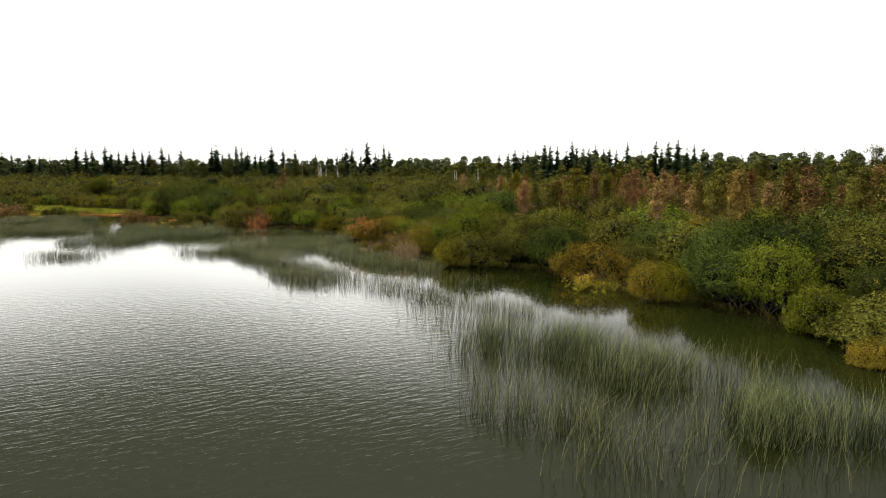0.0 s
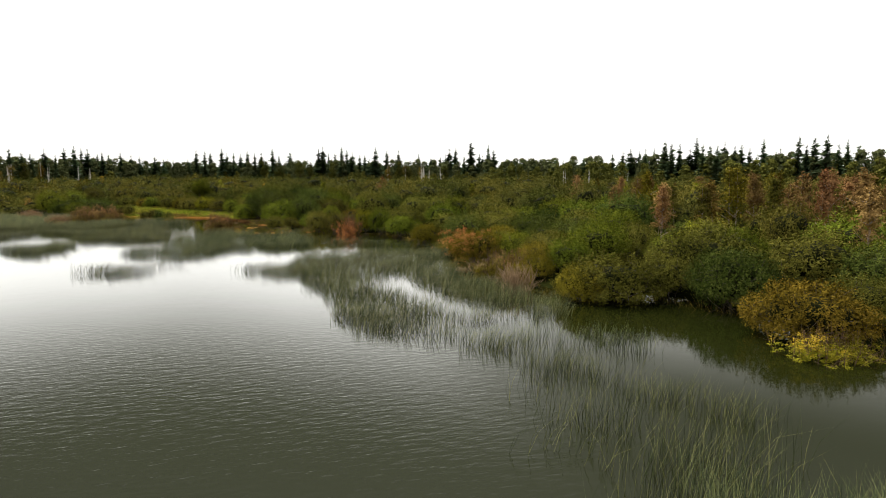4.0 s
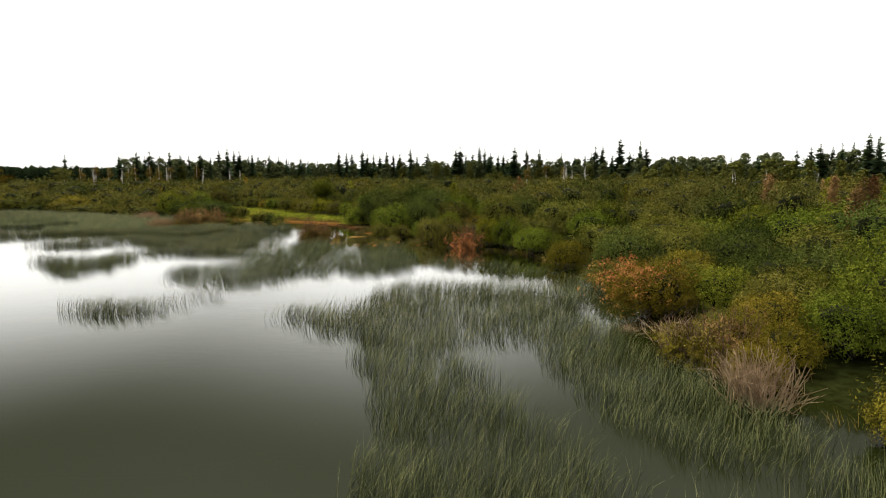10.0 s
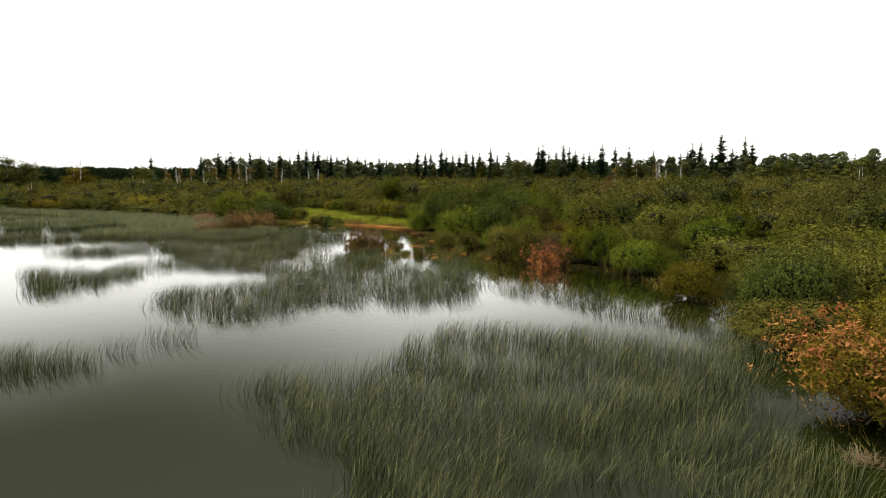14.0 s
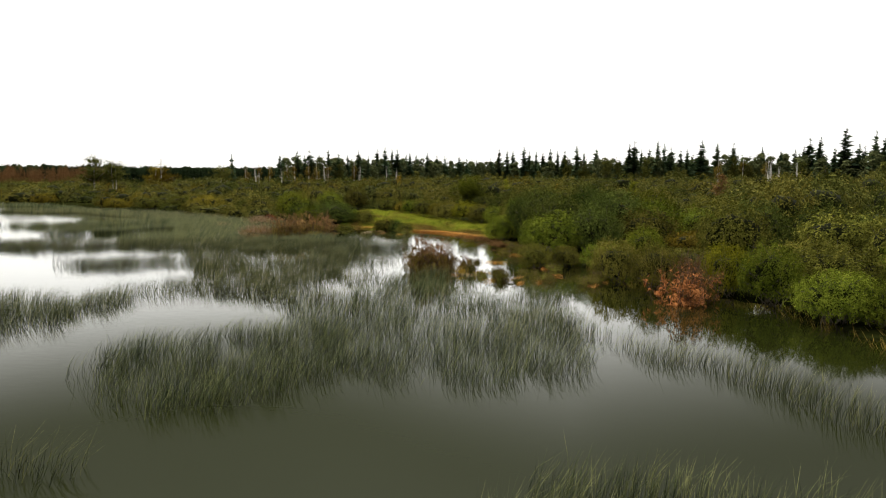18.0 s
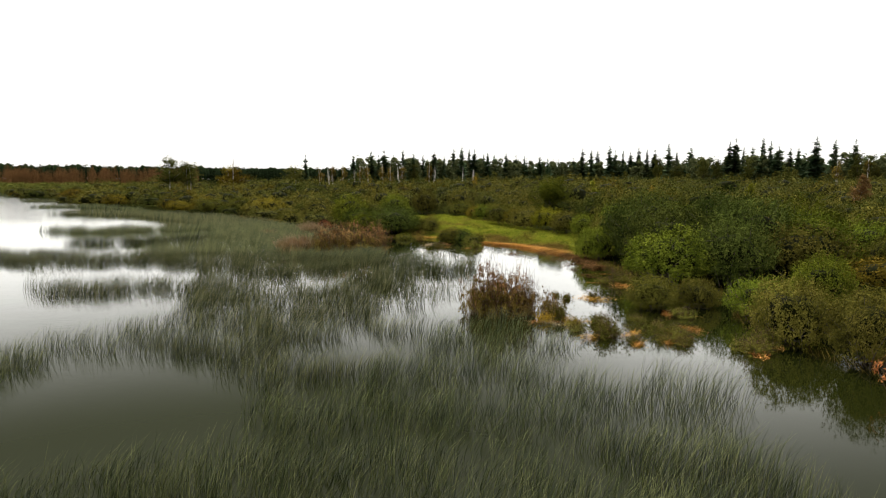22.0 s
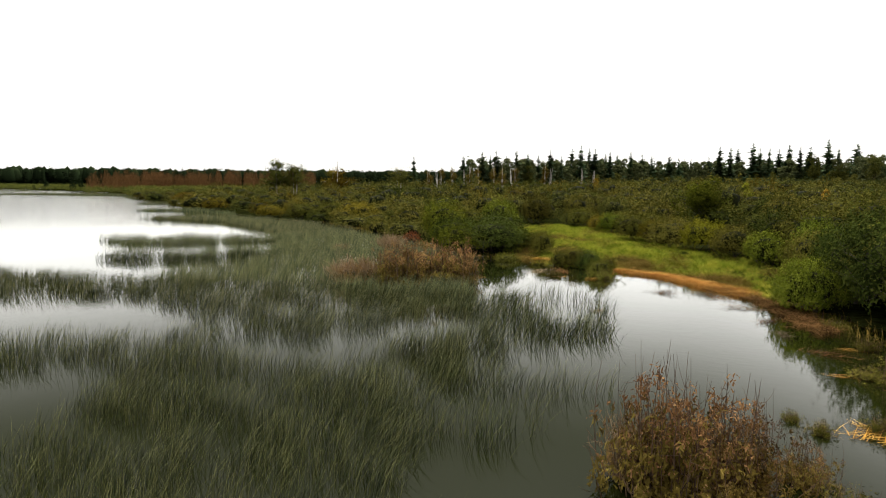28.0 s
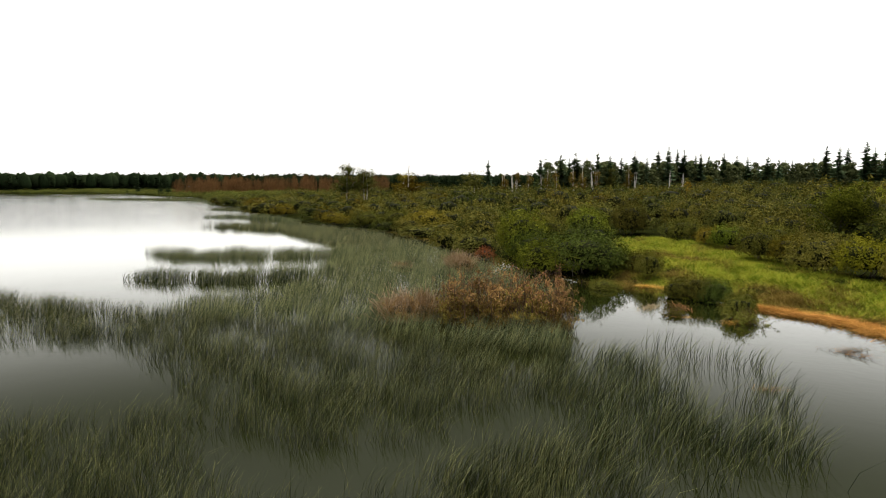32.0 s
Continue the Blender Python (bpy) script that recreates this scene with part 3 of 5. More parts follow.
AIRY = [airy_meshes(47), airy_meshes(48)]


def airy_bush(x, y, r, h, low="brown", high="birch"):
    root = new("sweet_gale_bush")
    i = int(abs(x * 10))
    root.matrix_basis = pose(x, y, max(float(height(x, y)), -0.2), 0, 0, x * 61) @ Matrix.Diagonal((r / 1.0, r / 1.0, h / 1.75, 1))
    tagged(root, "open sweet gale bush with brown-olive leaves standing in the pond", "bush", "bushes in the pond")
    stems, leaf, tip = AIRY[i % 2]
    part("branchwork", stems, BARK["stem"], root)
    tagged(part("foliage", leaf, LEAF[low], root), kind="stuff")
    tagged(part("autumn_spray", tip, LEAF[high], root), "rusty brown upper leaves", kind="stuff")
    return root


def tuft(x, y, r, h, colour="olive"):
    """A tussock: sedge and leafy sprays, with fallen stalks lying round its foot."""
    i = int(abs(x * 10 + y))
    root = new("marsh_tussock")
    root.matrix_basis = pose(x, y, max(float(height(x, y)), -0.1), 0, 0, x * 77) @ Matrix.Diagonal((r / 0.8, r / 0.8, h / 1.15, 1))
    tagged(root, "small tussock of brown sedge and sweet gale in the water", "tussock", "tussocks in the pond")
    tagged(part("sedge", TUFT, LEAF["brown"], root), kind="stuff")
    part("branchwork", AIRY[i % 2][0], BARK["stem"], root).matrix_basis = Matrix.Diagonal((0.75, 0.75, 0.5, 1))
    tagged(part("foliage", AIRY[i % 2][1], LEAF[colour], root), kind="stuff").matrix_basis = Matrix.Diagonal((0.85, 0.85, 0.62, 1))
    fallen = tagged(part("fallen_reed", FLOTSAM[i % 2], LEAF["litter"], root), "golden fallen reed stalks", kind="stuff")
    fallen.matrix_basis = pose(0.25, -0.45, 0.12, 0, 0, i * 40) @ Matrix.Diagonal((0.75, 0.75, 0.8, 1))
    return root


# trees


def boughs(seed, count, h=20.0, whorls=12, wide=2.3, broad=0.3):
    """The crown of a spruce: drooping boughs in ragged whorls, shorter towards the tip."""
    rng = np.random.default_rng(seed)
    u = 1 - np.sqrt(rng.random(count) * 0.985 + 0.015)
    u = np.where(rng.random(count) < 0.12, rng.random(count), u)
    ring = np.floor(u * whorls)
    jag = rng.uniform(0.62, 1.25, whorls + 1)[ring.astype(int)] * (1.18 - 0.55 * (u * whorls - ring))
    reach = (0.34 + wide * (1 - u) ** 0.75) * jag * rng.uniform(0.55, 1.15, count) * np.clip(0.55 + u * 5, 0, 1)
    az = rng.uniform(0, 6.28, count)
    out, side = np.stack([np.cos(az), np.sin(az), 0 * az], 1), np.stack([-np.sin(az), np.cos(az), 0 * az], 1)
    z = h * (0.05 + 0.95 * u)
    root = out * (reach * 0.12)[:, None] + np.stack([0 * z, 0 * z, z], 1)
    tip = out * reach[:, None] + np.stack([0 * z, 0 * z, np.maximum(z - reach * (0.42 - 0.75 * u), 0.2)], 1)
    wd = (reach * broad + 0.1)[:, None]
    tilt = np.array([0, 0, 1]) * rng.normal(0, 0.55, (count, 1)) * wd
    v = np.stack([root + side * wd + tilt, root - side * wd - tilt - np.array([0, 0, 0.25]), tip], 1).reshape(-1, 3)
    return v, np.arange(count * 3).reshape(-1, 3)


def spruce_mesh(seed, h=20.0):
    crown = boughs(seed, 760, h, 11 + seed % 5)
    trunk = tubes([[(0, 0, -0.5), (0.05, 0, h * 0.5), (0, 0.03, h)]], [[0.24, 0.14, 0.02]], 6)
    return mesh_of("spruce_trunk", *trunk), mesh_of("spruce_crown", crown[0], (), crown[1]), crown


SPRUCE = [spruce_mesh(50 + i) for i in range(5)]
WOOD_SPRUCE = [boughs(60 + i, 300, 20.0, 12, 2.3, 0.45) for i in range(4)]
TINY_SPRUCE = [boughs(65 + i, 90, 20.0, 6, 2.5, 0.7) for i in range(3)]


def canopy_mesh(seed, h=14.0, r=3.0):
    """The crown of a forest tree seen from afar: leaf sprays over a few inner clumps."""
    rng = np.random.default_rng(seed)
    k = 8
    az, z = np.arange(k) * 2.4, np.linspace(0.26, 0.88, k)
    c = np.stack([np.cos(az) * r * 0.5 * (1.15 - z), np.sin(az) * r * 0.5 * (1.15 - z), z * h], 1)
    rad = r * (0.62 - 0.42 * (z - 0.28)) * rng.uniform(0.8, 1.15, k)
    pick = rng.integers(0, k, 640)
    face = unit(rng.normal(0, 1, (640, 3)) + np.array([0, 0, 0.4]))
    v, t = blade_leaves(rng, c[pick] + face * (rad[pick] * rng.uniform(0.8, 1.2, 640))[:, None], face + np.array([0, 0, 0.8]), face, 0.7, 0.8)
    return v, t


CANOPY = [canopy_mesh(85 + i) for i in range(4)]


def spruce(x, y, top, i):
    """A spire-shaped spruce whose tip is at the height top."""
    z = float(height(x, y))
    trunk, crown, _ = SPRUCE[i % 5]
    s = (top - z) / 20.0
    wide = s * (1.2 + 0.9 * ((i * 37) % 10) / 10)
    root = new("spruce_tree")
    root.matrix_basis = pose(x, y, z, 0, 0, (i * 97) % 360) @ Matrix.Diagonal((wide, wide, s, 1))
    tagged(root, "tall dark spruce with a narrow ragged crown at the forest edge", "tree", "spruces of the forest edge")
    part("trunk", trunk, BARK["dark"], root)
    part("crown", crown, LEAF["spruce"], root)


def tree_mesh(seed, h, r, bare, clumps, per, leaf, forks=1, girth=0.13):
    """A broad-leaved tree: trunk with limbs, and a crown of small clumps with gaps."""
    rng = np.random.default_rng(seed)
    limbs = 14
    trunks = [bent(rng, [(0.25 * f, 0.1 * f, -0.4)], [(rng.normal(0, 0.25) + 0.5 * f, rng.normal(0, 0.25), h * 0.93)], 6, 0.04)[0] for f in range(forks)]
    p1 = tubes(trunks, np.linspace(girth, min(0.025, girth * 0.3), 6)[None].repeat(forks, 0), 6)
    t = rng.uniform(0.35, 0.95, limbs)
    root = np.array([trunks[j % forks][int(a * 5)] for j, a in enumerate(t)])
    az = np.arange(limbs) * 2.4 + rng.uniform(0, 0.7, limbs)
    reach = r * rng.uniform(0.5, 0.95, limbs) * np.sin(np.clip((1.08 - t) * 2.2, 0.25, 1.57))
    ends = root + np.stack([np.cos(az) * reach, np.sin(az) * reach, reach * rng.uniform(0.5, 1.1, limbs)], 1)
    ends[:, 2] = np.minimum(ends[:, 2], h * 0.97)
    paths = bent(rng, root, ends, 4, 0.1)
    p2 = tubes(paths, np.linspace(0.045, 0.012, 4)[None].repeat(limbs, 0), 4)
    pick, q = rng.integers(0, limbs, clumps), rng.integers(1, 4, clumps)
    c = paths[pick, q] + rng.normal(0, r * 0.17, (clumps, 3))
    if girth < 0.1:  # a young tree is leafy up to a pointed tip
        own = np.nonzero(rng.random(clumps) < 0.55)[0]
        up = rng.uniform(0.5, 1.0, len(own)) ** 0.8
        stem = np.array(trunks)[own % forks]
        along = np.array([[np.interp(a, np.linspace(0, 1, 6), q[:, k]) for k in range(3)] for a, q in zip(up, stem)])
        c[own] = along + rng.normal(0, 1, (len(own), 3)) * (r * (0.1 + 0.5 * (1 - up)))[:, None]
    c[:, 2] = np.clip(c[:, 2], h * bare, h)
    pos = np.repeat(c, per, 0) + rng.normal(0, leaf * 0.8, (clumps * per, 3))
    mid = np.array([0, 0, h * 0.6])
    crown = blade_leaves(rng, pos, pos - mid + np.array([0, 0, 0.8]), pos - mid + np.array([0, 0, 0.4]), leaf, 0.7)
    return mesh_of("tree_trunk", *merged([p1, p2])), mesh_of("tree_crown", crown[0], (), crown[1]), crown


TREES = {
    "aspen": [tree_mesh(70 + i, 14.0, 3.4, 0.22, 300, 8, 0.42, 2, 0.15) for i in range(3)],
    "birch": [tree_mesh(80 + i, 13.0, 2.0, 0.35, 140, 8, 0.4, 2 + i % 2, 0.25) for i in range(3)],
    "sapling": [tree_mesh(90 + i, 6.0, 1.15, 0.28, 330, 8, 0.15, 1 + i % 2, 0.034) for i in range(3)],
    "broad": [tree_mesh(95, 7.5, 3.6, 0.12, 1100, 11, 0.22, 3)],
}


def tree(kind, x, y, top, i, leaf, bark, label, wide=1.0):
    z = float(height(x, y))
    trunk, crown, _ = TREES[kind][i % len(TREES[kind])]
    h0 = {"aspen": 14.0, "birch": 13.0, "sapling": 6.0, "broad": 7.5}[kind]
    s = (top - z) / h0
    root = new({"aspen": "aspen_tree", "birch": "birch_tree", "sapling": "birch_sapling", "broad": "willow_tree"}[kind])
    root.matrix_basis = pose(x, y, z, 0, 0, (i * 71) % 360) @ Matrix.Diagonal((s * wide, s * wide, s, 1))
    tagged(root, label, "tree")
    part("trunk", trunk, BARK[bark], root)
    part("crown", crown, LEAF[leaf], root)


def stuff(name, shapes, places, mat, label, category):
    """Many far plants joined into one object: places are rows of x, y, z, turn, width, height scale."""
    out = []
    for i, (x, y, z, turn, wide, tall) in enumerate(places):
        v, q = shapes[i % len(shapes)]
        c, s = math.cos(turn) * wide, math.sin(turn) * wide
        out.append((np.stack([v[:, 0] * c - v[:, 1] * s + x, v[:, 0] * s + v[:, 1] * c + y, v[:, 2] * tall + z], 1), q))
    v, q = merged(out)
    ob = part(name, mesh_of(name, v, q if q.shape[1] == 4 else (), q if q.shape[1] == 3 else ()), mat)
    return tagged(ob, label, category, kind="stuff")

# ---- forest edge ----
n_spruce = 0
for x, y, top in (
    (-96, 292, 16.5), (-94, 305, 18.5), (-91, 306, 17.1), (-91, 312, 19.3), (-89, 318, 17.5), (-84, 316, 19.5), (-81, 321, 18.0), (-82, 337, 18.0), (-76, 335, 20.4), (-73, 341, 17.9), (-73, 357, 21.7), (-68, 354, 22.8), (-67, 364, 22.1), (-64, 363, 21.7), (-61, 370, 19.6), (-58, 366, 20.4), (-57, 377, 19.3), (-53, 388, 21.0), (-48, 390, 19.8), (-45, 399, 19.8), (-38, 408, 19.8), (-33, 403, 18.3), (-29, 418, 18.4), (-21, 422, 19.3), (-16, 423, 24.6), (-11, 420, 23.8), (-8, 428, 23.5), (-1, 417, 25.5), (2, 418, 23.0), (6, 417, 23.0),
):
    n_spruce += 1
    spruce(x, y, top, n_spruce)
for x, y, top in (
    (10, 411, 22.1), (14, 411, 24.2), (18, 400, 22.6), (22, 402, 22.4), (28, 393, 25.0), (32, 396, 21.2), (38, 390, 22.6), (52, 367, 24.0), (54, 365, 25.4), (57, 363, 21.4), (62, 371, 21.8), (64, 360, 24.9), (67, 360, 23.7), (69, 354, 21.9), (73, 353, 20.4), (75, 349, 20.8), (80, 344, 24.3), (86, 342, 22.8), (91, 336, 22.5), (101, 331, 20.6), (105, 322, 18.4), (110, 321, 18.9), (112, 318, 20.1), (114, 318, 23.2), (115, 311, 23.3), (116, 301, 18.8), (122, 307, 26.0), (126, 305, 20.2), (127, 303, 19.4), (127, 296, 24.6),
):
    n_spruce += 1
    spruce(x, y, top, n_spruce)
for x, y, top in (
    (130, 296, 21.9), (133, 278, 17.1), (140, 277, 17.3), (140, 272, 17.1), (155, 230, 17.6), (155, 223, 18.6), (163, 229, 19.9), (166, 227, 18.9), (159, 214, 19.1), (167, 219, 19.9), (165, 210, 22.1), (164, 205, 20.7), (167, 204, 20.7), (173, 205, 18.9), (175, 204, 23.3), (168, 193, 20.1), (175, 197, 19.7), (171, 189, 19.4), (179, 194, 21.4), (177, 187, 19.4), (184, 191, 20.1), (187, 190, 19.1), (185, 182, 22.0), (193, 182, 18.4), (189, 171, 22.0), (188, 167, 19.1), (195, 170, 21.6), (191, 162, 22.0), (195, 161, 19.0), (199, 161, 20.6),
):
    n_spruce += 1
    spruce(x, y, top, n_spruce)
for x, y, top in (
    (203, 160, 19.2),
):
    n_spruce += 1
    spruce(x, y, top, n_spruce)
for i, (x, y, top) in enumerate(((208, 124, 19.0), (220, 107, 20.2), (225, 118, 16.8), (213, 121, 16.7), (210, 139, 16.4), (203, 146, 16.1), (195, 147, 16.3), (126, 278, 15.1), (131, 267, 15.2), (137, 258, 14.3), (140, 249, 15.2), (142, 243, 14.8), (147, 234, 15.5), (150, 234, 15.5), (144, 238, 13.3), (92, 318, 17.4), (89, 326, 18.5), (106, 303, 15.4), (112, 298, 14.8), (-79, 317, 15.4), (41, 367, 18.5), (31, 381, 18.4), (23, 388, 19.9), (46, 358, 17.3), (69, 337, 16.4), (58, 357, 18.2),)):
    tree("aspen", x, y, top, i, "aspen", "dark", "aspen with a rounded dull green crown at the forest edge", 0.85)
for i, (x, y, top) in enumerate(((82, 325, 16.6), (90, 318, 15.9), (99, 319, 15.4), (-111, 293, 13.2), (-105, 291, 13.4), (-99, 288, 13.6), (-89, 282, 13.4), (-90, 293, 13.3), (-87, 301, 14.0), (-83, 299, 13.9), (-83, 311, 13.8), (-76, 327, 15.3),)):
    tree("birch", x, y, top, i, "brown", "white", "thin white-trunked birch with sparse tan leaves")
for i, (x, y, top) in enumerate(((93, 300, 15.5), (95, 302, 13.8), (97, 299, 12.4), (102, 296, 14.2), (-60, 345, 12.5), (-64, 340, 13.5), (-72, 322, 13.2), (-80, 300, 12.6), (-92, 285, 11.8), (-101, 281, 12.4), (150, 214, 11.0), (141, 226, 11.4), (136, 236, 11.8))):
    snag = new("birch_snag")
    z = float(height(x, y))
    snag.matrix_basis = pose(x, y, z, 0, 0, i * 67) @ Matrix.Diagonal((1, 1, (top - z) / 13.0, 1))
    tagged(snag, "dead bare white birch trunk standing before the woods", "tree", "birch snags of the forest edge")
    part("trunk", TREES["birch"][i % 3][0], BARK["white"], snag)
# lone aspens and a lone spruce on the far point
for i, (x, y, top) in enumerate(((-133, 232, 15.2), (-128, 235, 13.6), (-110, 234, 13.8), (-115, 238, 12.0), (-96, 246, 12.2))):
    tree("aspen", x, y, top, i + 1, ("aspen", "yellow")[i in (2, 3)], "white", "lone aspen with a pale trunk and thinning crown", 1.5)
spruce(-114, 286, 16.5, 3)

rng = np.random.default_rng(11)
EDGE = [(300, 40), (235, 110), (170, 196), (128, 290), (79, 344), (50, 371), (-13, 425), (-40, 400), (-66, 355), (-82, 325), (-97, 293)]


def within(p, poly):
    """How far inside the polygon, in metres; negative outside."""
    a = np.array(poly, float)
    b = np.roll(a, -1, 0)
    best, inside = np.full(len(p), 1e9), np.zeros(len(p), bool)
    for (ax, ay), (bx, by) in zip(a, b):
        d = np.array([bx - ax, by - ay])
        s = np.clip(((p - (ax, ay)) @ d) / (d @ d), 0, 1)
        best = np.minimum(best, np.hypot(p[:, 0] - ax - s * d[0], p[:, 1] - ay - s * d[1]))
        if ay != by:
            inside ^= ((ay > p[:, 1]) != (by > p[:, 1])) & (p[:, 0] < (bx - ax) * (p[:, 1] - ay) / (by - ay) + ax)
    return np.where(inside, best, -best)


def along_edge(count, depth_lo, depth_hi):
    """Places behind the forest edge, away from the pond."""
    rows = []
    seg = np.array(EDGE, float)
    run = np.linalg.norm(np.diff(seg, axis=0), axis=1)
    for _ in range(count):
        k = rng.choice(len(run), p=run / run.sum())
        p = seg[k] + (seg[k + 1] - seg[k]) * rng.random()
        d = p - np.array([0.0, 60.0])
        p = p + d / np.linalg.norm(d) * rng.uniform(depth_lo, depth_hi)
        rows.append(p)
    return np.array(rows)


def rows_for(p, tall_lo, tall_hi, wide_lo, wide_hi, unit_h):
    z = height(p[:, 0], p[:, 1])
    return [(x, y, zz - 0.2, t, w, hh / unit_h) for (x, y), zz, t, w, hh in zip(p, z, rng.uniform(0, 6.28, len(p)), rng.uniform(wide_lo, wide_hi, len(p)), rng.uniform(tall_lo, tall_hi, len(p)))]


stuff("spruce_woods", WOOD_SPRUCE, rows_for(along_edge(420, 2, 36), 11.5, 16.5, 1.0, 1.6, 20), LEAF["spruce"], "dense dark spruce woods behind the forest edge", "woods")
stuff("aspen_woods", CANOPY, rows_for(along_edge(60, -14, 6), 6, 9.5, 0.7, 1.0, 14), LEAF["aspen"], "dull green aspen woods mixed among the spruces", "woods")

FAR_CROWN, REMOTE_CROWN = [MESHES[f"far{i}"][4] for i in range(4)], [MESHES[f"remote{i}"][4] for i in range(4)]
FAR_CORE, REMOTE_CORE = [MESHES[f"far{i}"][6] for i in range(4)], [MESHES[f"remote{i}"][6] for i in range(4)]


def crowns_for(p, tall_lo, tall_hi, wide_lo, wide_hi):
    return [(x, y, z, t, w / 2.8, hh) for x, y, z, t, w, hh in rows_for(p, tall_lo, tall_hi, wide_lo, wide_hi, 3.4)]


stuff("mixed_woods", CANOPY, rows_for(along_edge(320, 1, 16), 12, 16, 1.0, 1.6, 14), LEAF["woods"], "dark mixed woods filling the forest edge", "woods")

right_edge = along_edge(700, -16, 14)
right_edge = right_edge[(right_edge[:, 0] > 120) & (right_edge[:, 1] < 280)][:170]
stuff("green_aspen_woods", CANOPY, rows_for(right_edge[:120], 8.5, 13, 0.9, 1.5, 14), LEAF["aspen"], "dull green aspen woods at the forest edge", "woods")

# woods beyond the lake, all round
ring = []
for a in np.arange(-200, 160, 0.2):
    rad = 840 + 120 * math.sin(a * 0.05) + rng.uniform(-25, 25)
    ring.append((-math.sin(radians(a)) * rad, 100 + math.cos(radians(a)) * rad))
ring = np.array(ring)
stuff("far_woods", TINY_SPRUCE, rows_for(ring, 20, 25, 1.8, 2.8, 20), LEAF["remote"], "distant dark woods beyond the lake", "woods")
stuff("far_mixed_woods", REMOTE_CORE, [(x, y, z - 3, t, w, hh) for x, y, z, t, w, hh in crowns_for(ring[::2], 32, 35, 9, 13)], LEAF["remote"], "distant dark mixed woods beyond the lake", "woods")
mid_ring = []
for a in np.arange(24, 75, 0.22):
    rad = rng.uniform(470, 640)
    mid_ring.append((-math.sin(radians(a)) * rad, 60 + math.cos(radians(a)) * rad))
mid_ring = np.array(mid_ring)
mid_ring = mid_ring[inland(mid_ring[:, 0], mid_ring[:, 1]) > 8]
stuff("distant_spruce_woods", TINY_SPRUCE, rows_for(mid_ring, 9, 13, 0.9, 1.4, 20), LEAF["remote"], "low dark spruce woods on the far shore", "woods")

# ---- bushes of the shore ----
for colour, detail, where, rows in (
    ("lime", "near", "overhanging the pond", ((28.6, 24.4, 1.5, 2.6), (21.8, 92.6, 1.6, 3.1))),
    ("yellow", "near", "overhanging the pond", ((27.8, 25.3, 1.3, 2.6), (29.7, 32.2, 2.8, 3.1), (25.6, 11.9, 1.1, 1.3), (24.5, 43.2, 1.8, 2.6), (23.3, 48.9, 1.1, 1.9), (25.6, 77.8, 1.8, 2.6))),
    ("olive", "near", "on the pond's edge", ((33.5, 32.2, 2.1, 2.5), (26.8, 42.8, 3.3, 3.2), (30.0, 42.6, 2.2, 2.6), (34.5, 44.3, 3.6, 4.0), (32.5, 72.4, 2.6, 3.4), (37.1, 55.4, 2.0, 3.3), (30.0, 78.5, 2.1, 2.3), (33.1, 77.3, 3.4, 3.2),
                                             (18.1, 94.7, 1.7, 3.0), (16.1, 97.5, 1.9, 3.2), (10.5, 103.2, 1.5, 2.1), (12.9, 104.4, 1.3, 1.9))),
    ("dark", "near", "on the pond's edge", ((41.2, 36.7, 3.2, 3.0), (33.0, 59.0, 2.6, 3.6), (36.1, 16.7, 1.8, 2.2), (33.4, 66.4, 3.4, 3.8), (11.2, 121.2, 3.9, 5.6), (12.6, 115.4, 3.7, 5.4), (15.6, 111.4, 2.8, 4.4), (18.2, 118.1, 3.6, 5.7), (9.4, 125.6, 3.2, 5.0), (15.8, 120.6, 3.2, 6.0))),
    ("green", "near", "behind the pond's edge", ((41.8, 33.8, 2.0, 2.5), (36.8, 57.9, 3.2, 4.6), (28.9, 15.9, 1.8, 2.5), (31.4, 19.7, 2.4, 4.0), (32.3, 53.7, 2.9, 3.6), (29.8, 55.0, 1.7, 2.9), (36.7, 76.8, 2.7, 2.9), (34.2, 70.1, 1.7, 3.0), (26.4, 85.5, 1.5, 2.1),
                                                 (24.9, 86.4, 2.0, 2.7), (23.4, 90.6, 1.8, 3.3), (15.9, 102.1, 1.9, 2.4), (18.6, 103.7, 1.7, 3.0), (6.6, 122.6, 2.0, 3.3), (22.0, 121.7, 3.4, 5.2), (9.0, 130.5, 2.2, 4.0), (8.0, 135, 2.2, 4.1))),
    ("olive", "mid", "on the grassy bank", ((-15.1, 141.5, 1.3, 1.8), (-10.3, 133.6, 1.0, 1.6), (-6.3, 132.6, 0.8, 1.3), (-15.4, 134.4, 1.2, 0.9), (-7.6, 161.1, 2.2, 2.7), (-12.2, 167.4, 2.1, 2.6), (-4.8, 158.6, 1.8, 2.6), (-13.7, 139.1, 1.1, 2.3), (-10.9, 136.3, 0.7, 0.9), (-69.7, 170.6, 2.9, 2.9), (-63.2, 170.2, 2.8, 3.2))),
    ("dark", "mid", "on the far bank", ((-19.0, 139.7, 3.6, 3.5), (-24.7, 143.1, 2.8, 3.0), (-8.0, 133.2, 1.1, 1.8))),
    ("yellow", "mid", "beside the reed beds", ((-79.3, 172.4, 3.0, 2.4), (-56.7, 169.7, 3.8, 3.2), (-77.0, 177.1, 2.6, 3.0), (-110.8, 187.5, 3.2, 3.1), (-153.2, 213.7, 4.0, 3.5))),
    ("green", "mid", "on the far bank", ((-26.3, 143.8, 2.0, 2.6), (56.4, 86.7, 5.2, 4.2))),
):
    for x, y, r, h in rows:
        shrub(x, y, r, h, colour, detail, where)
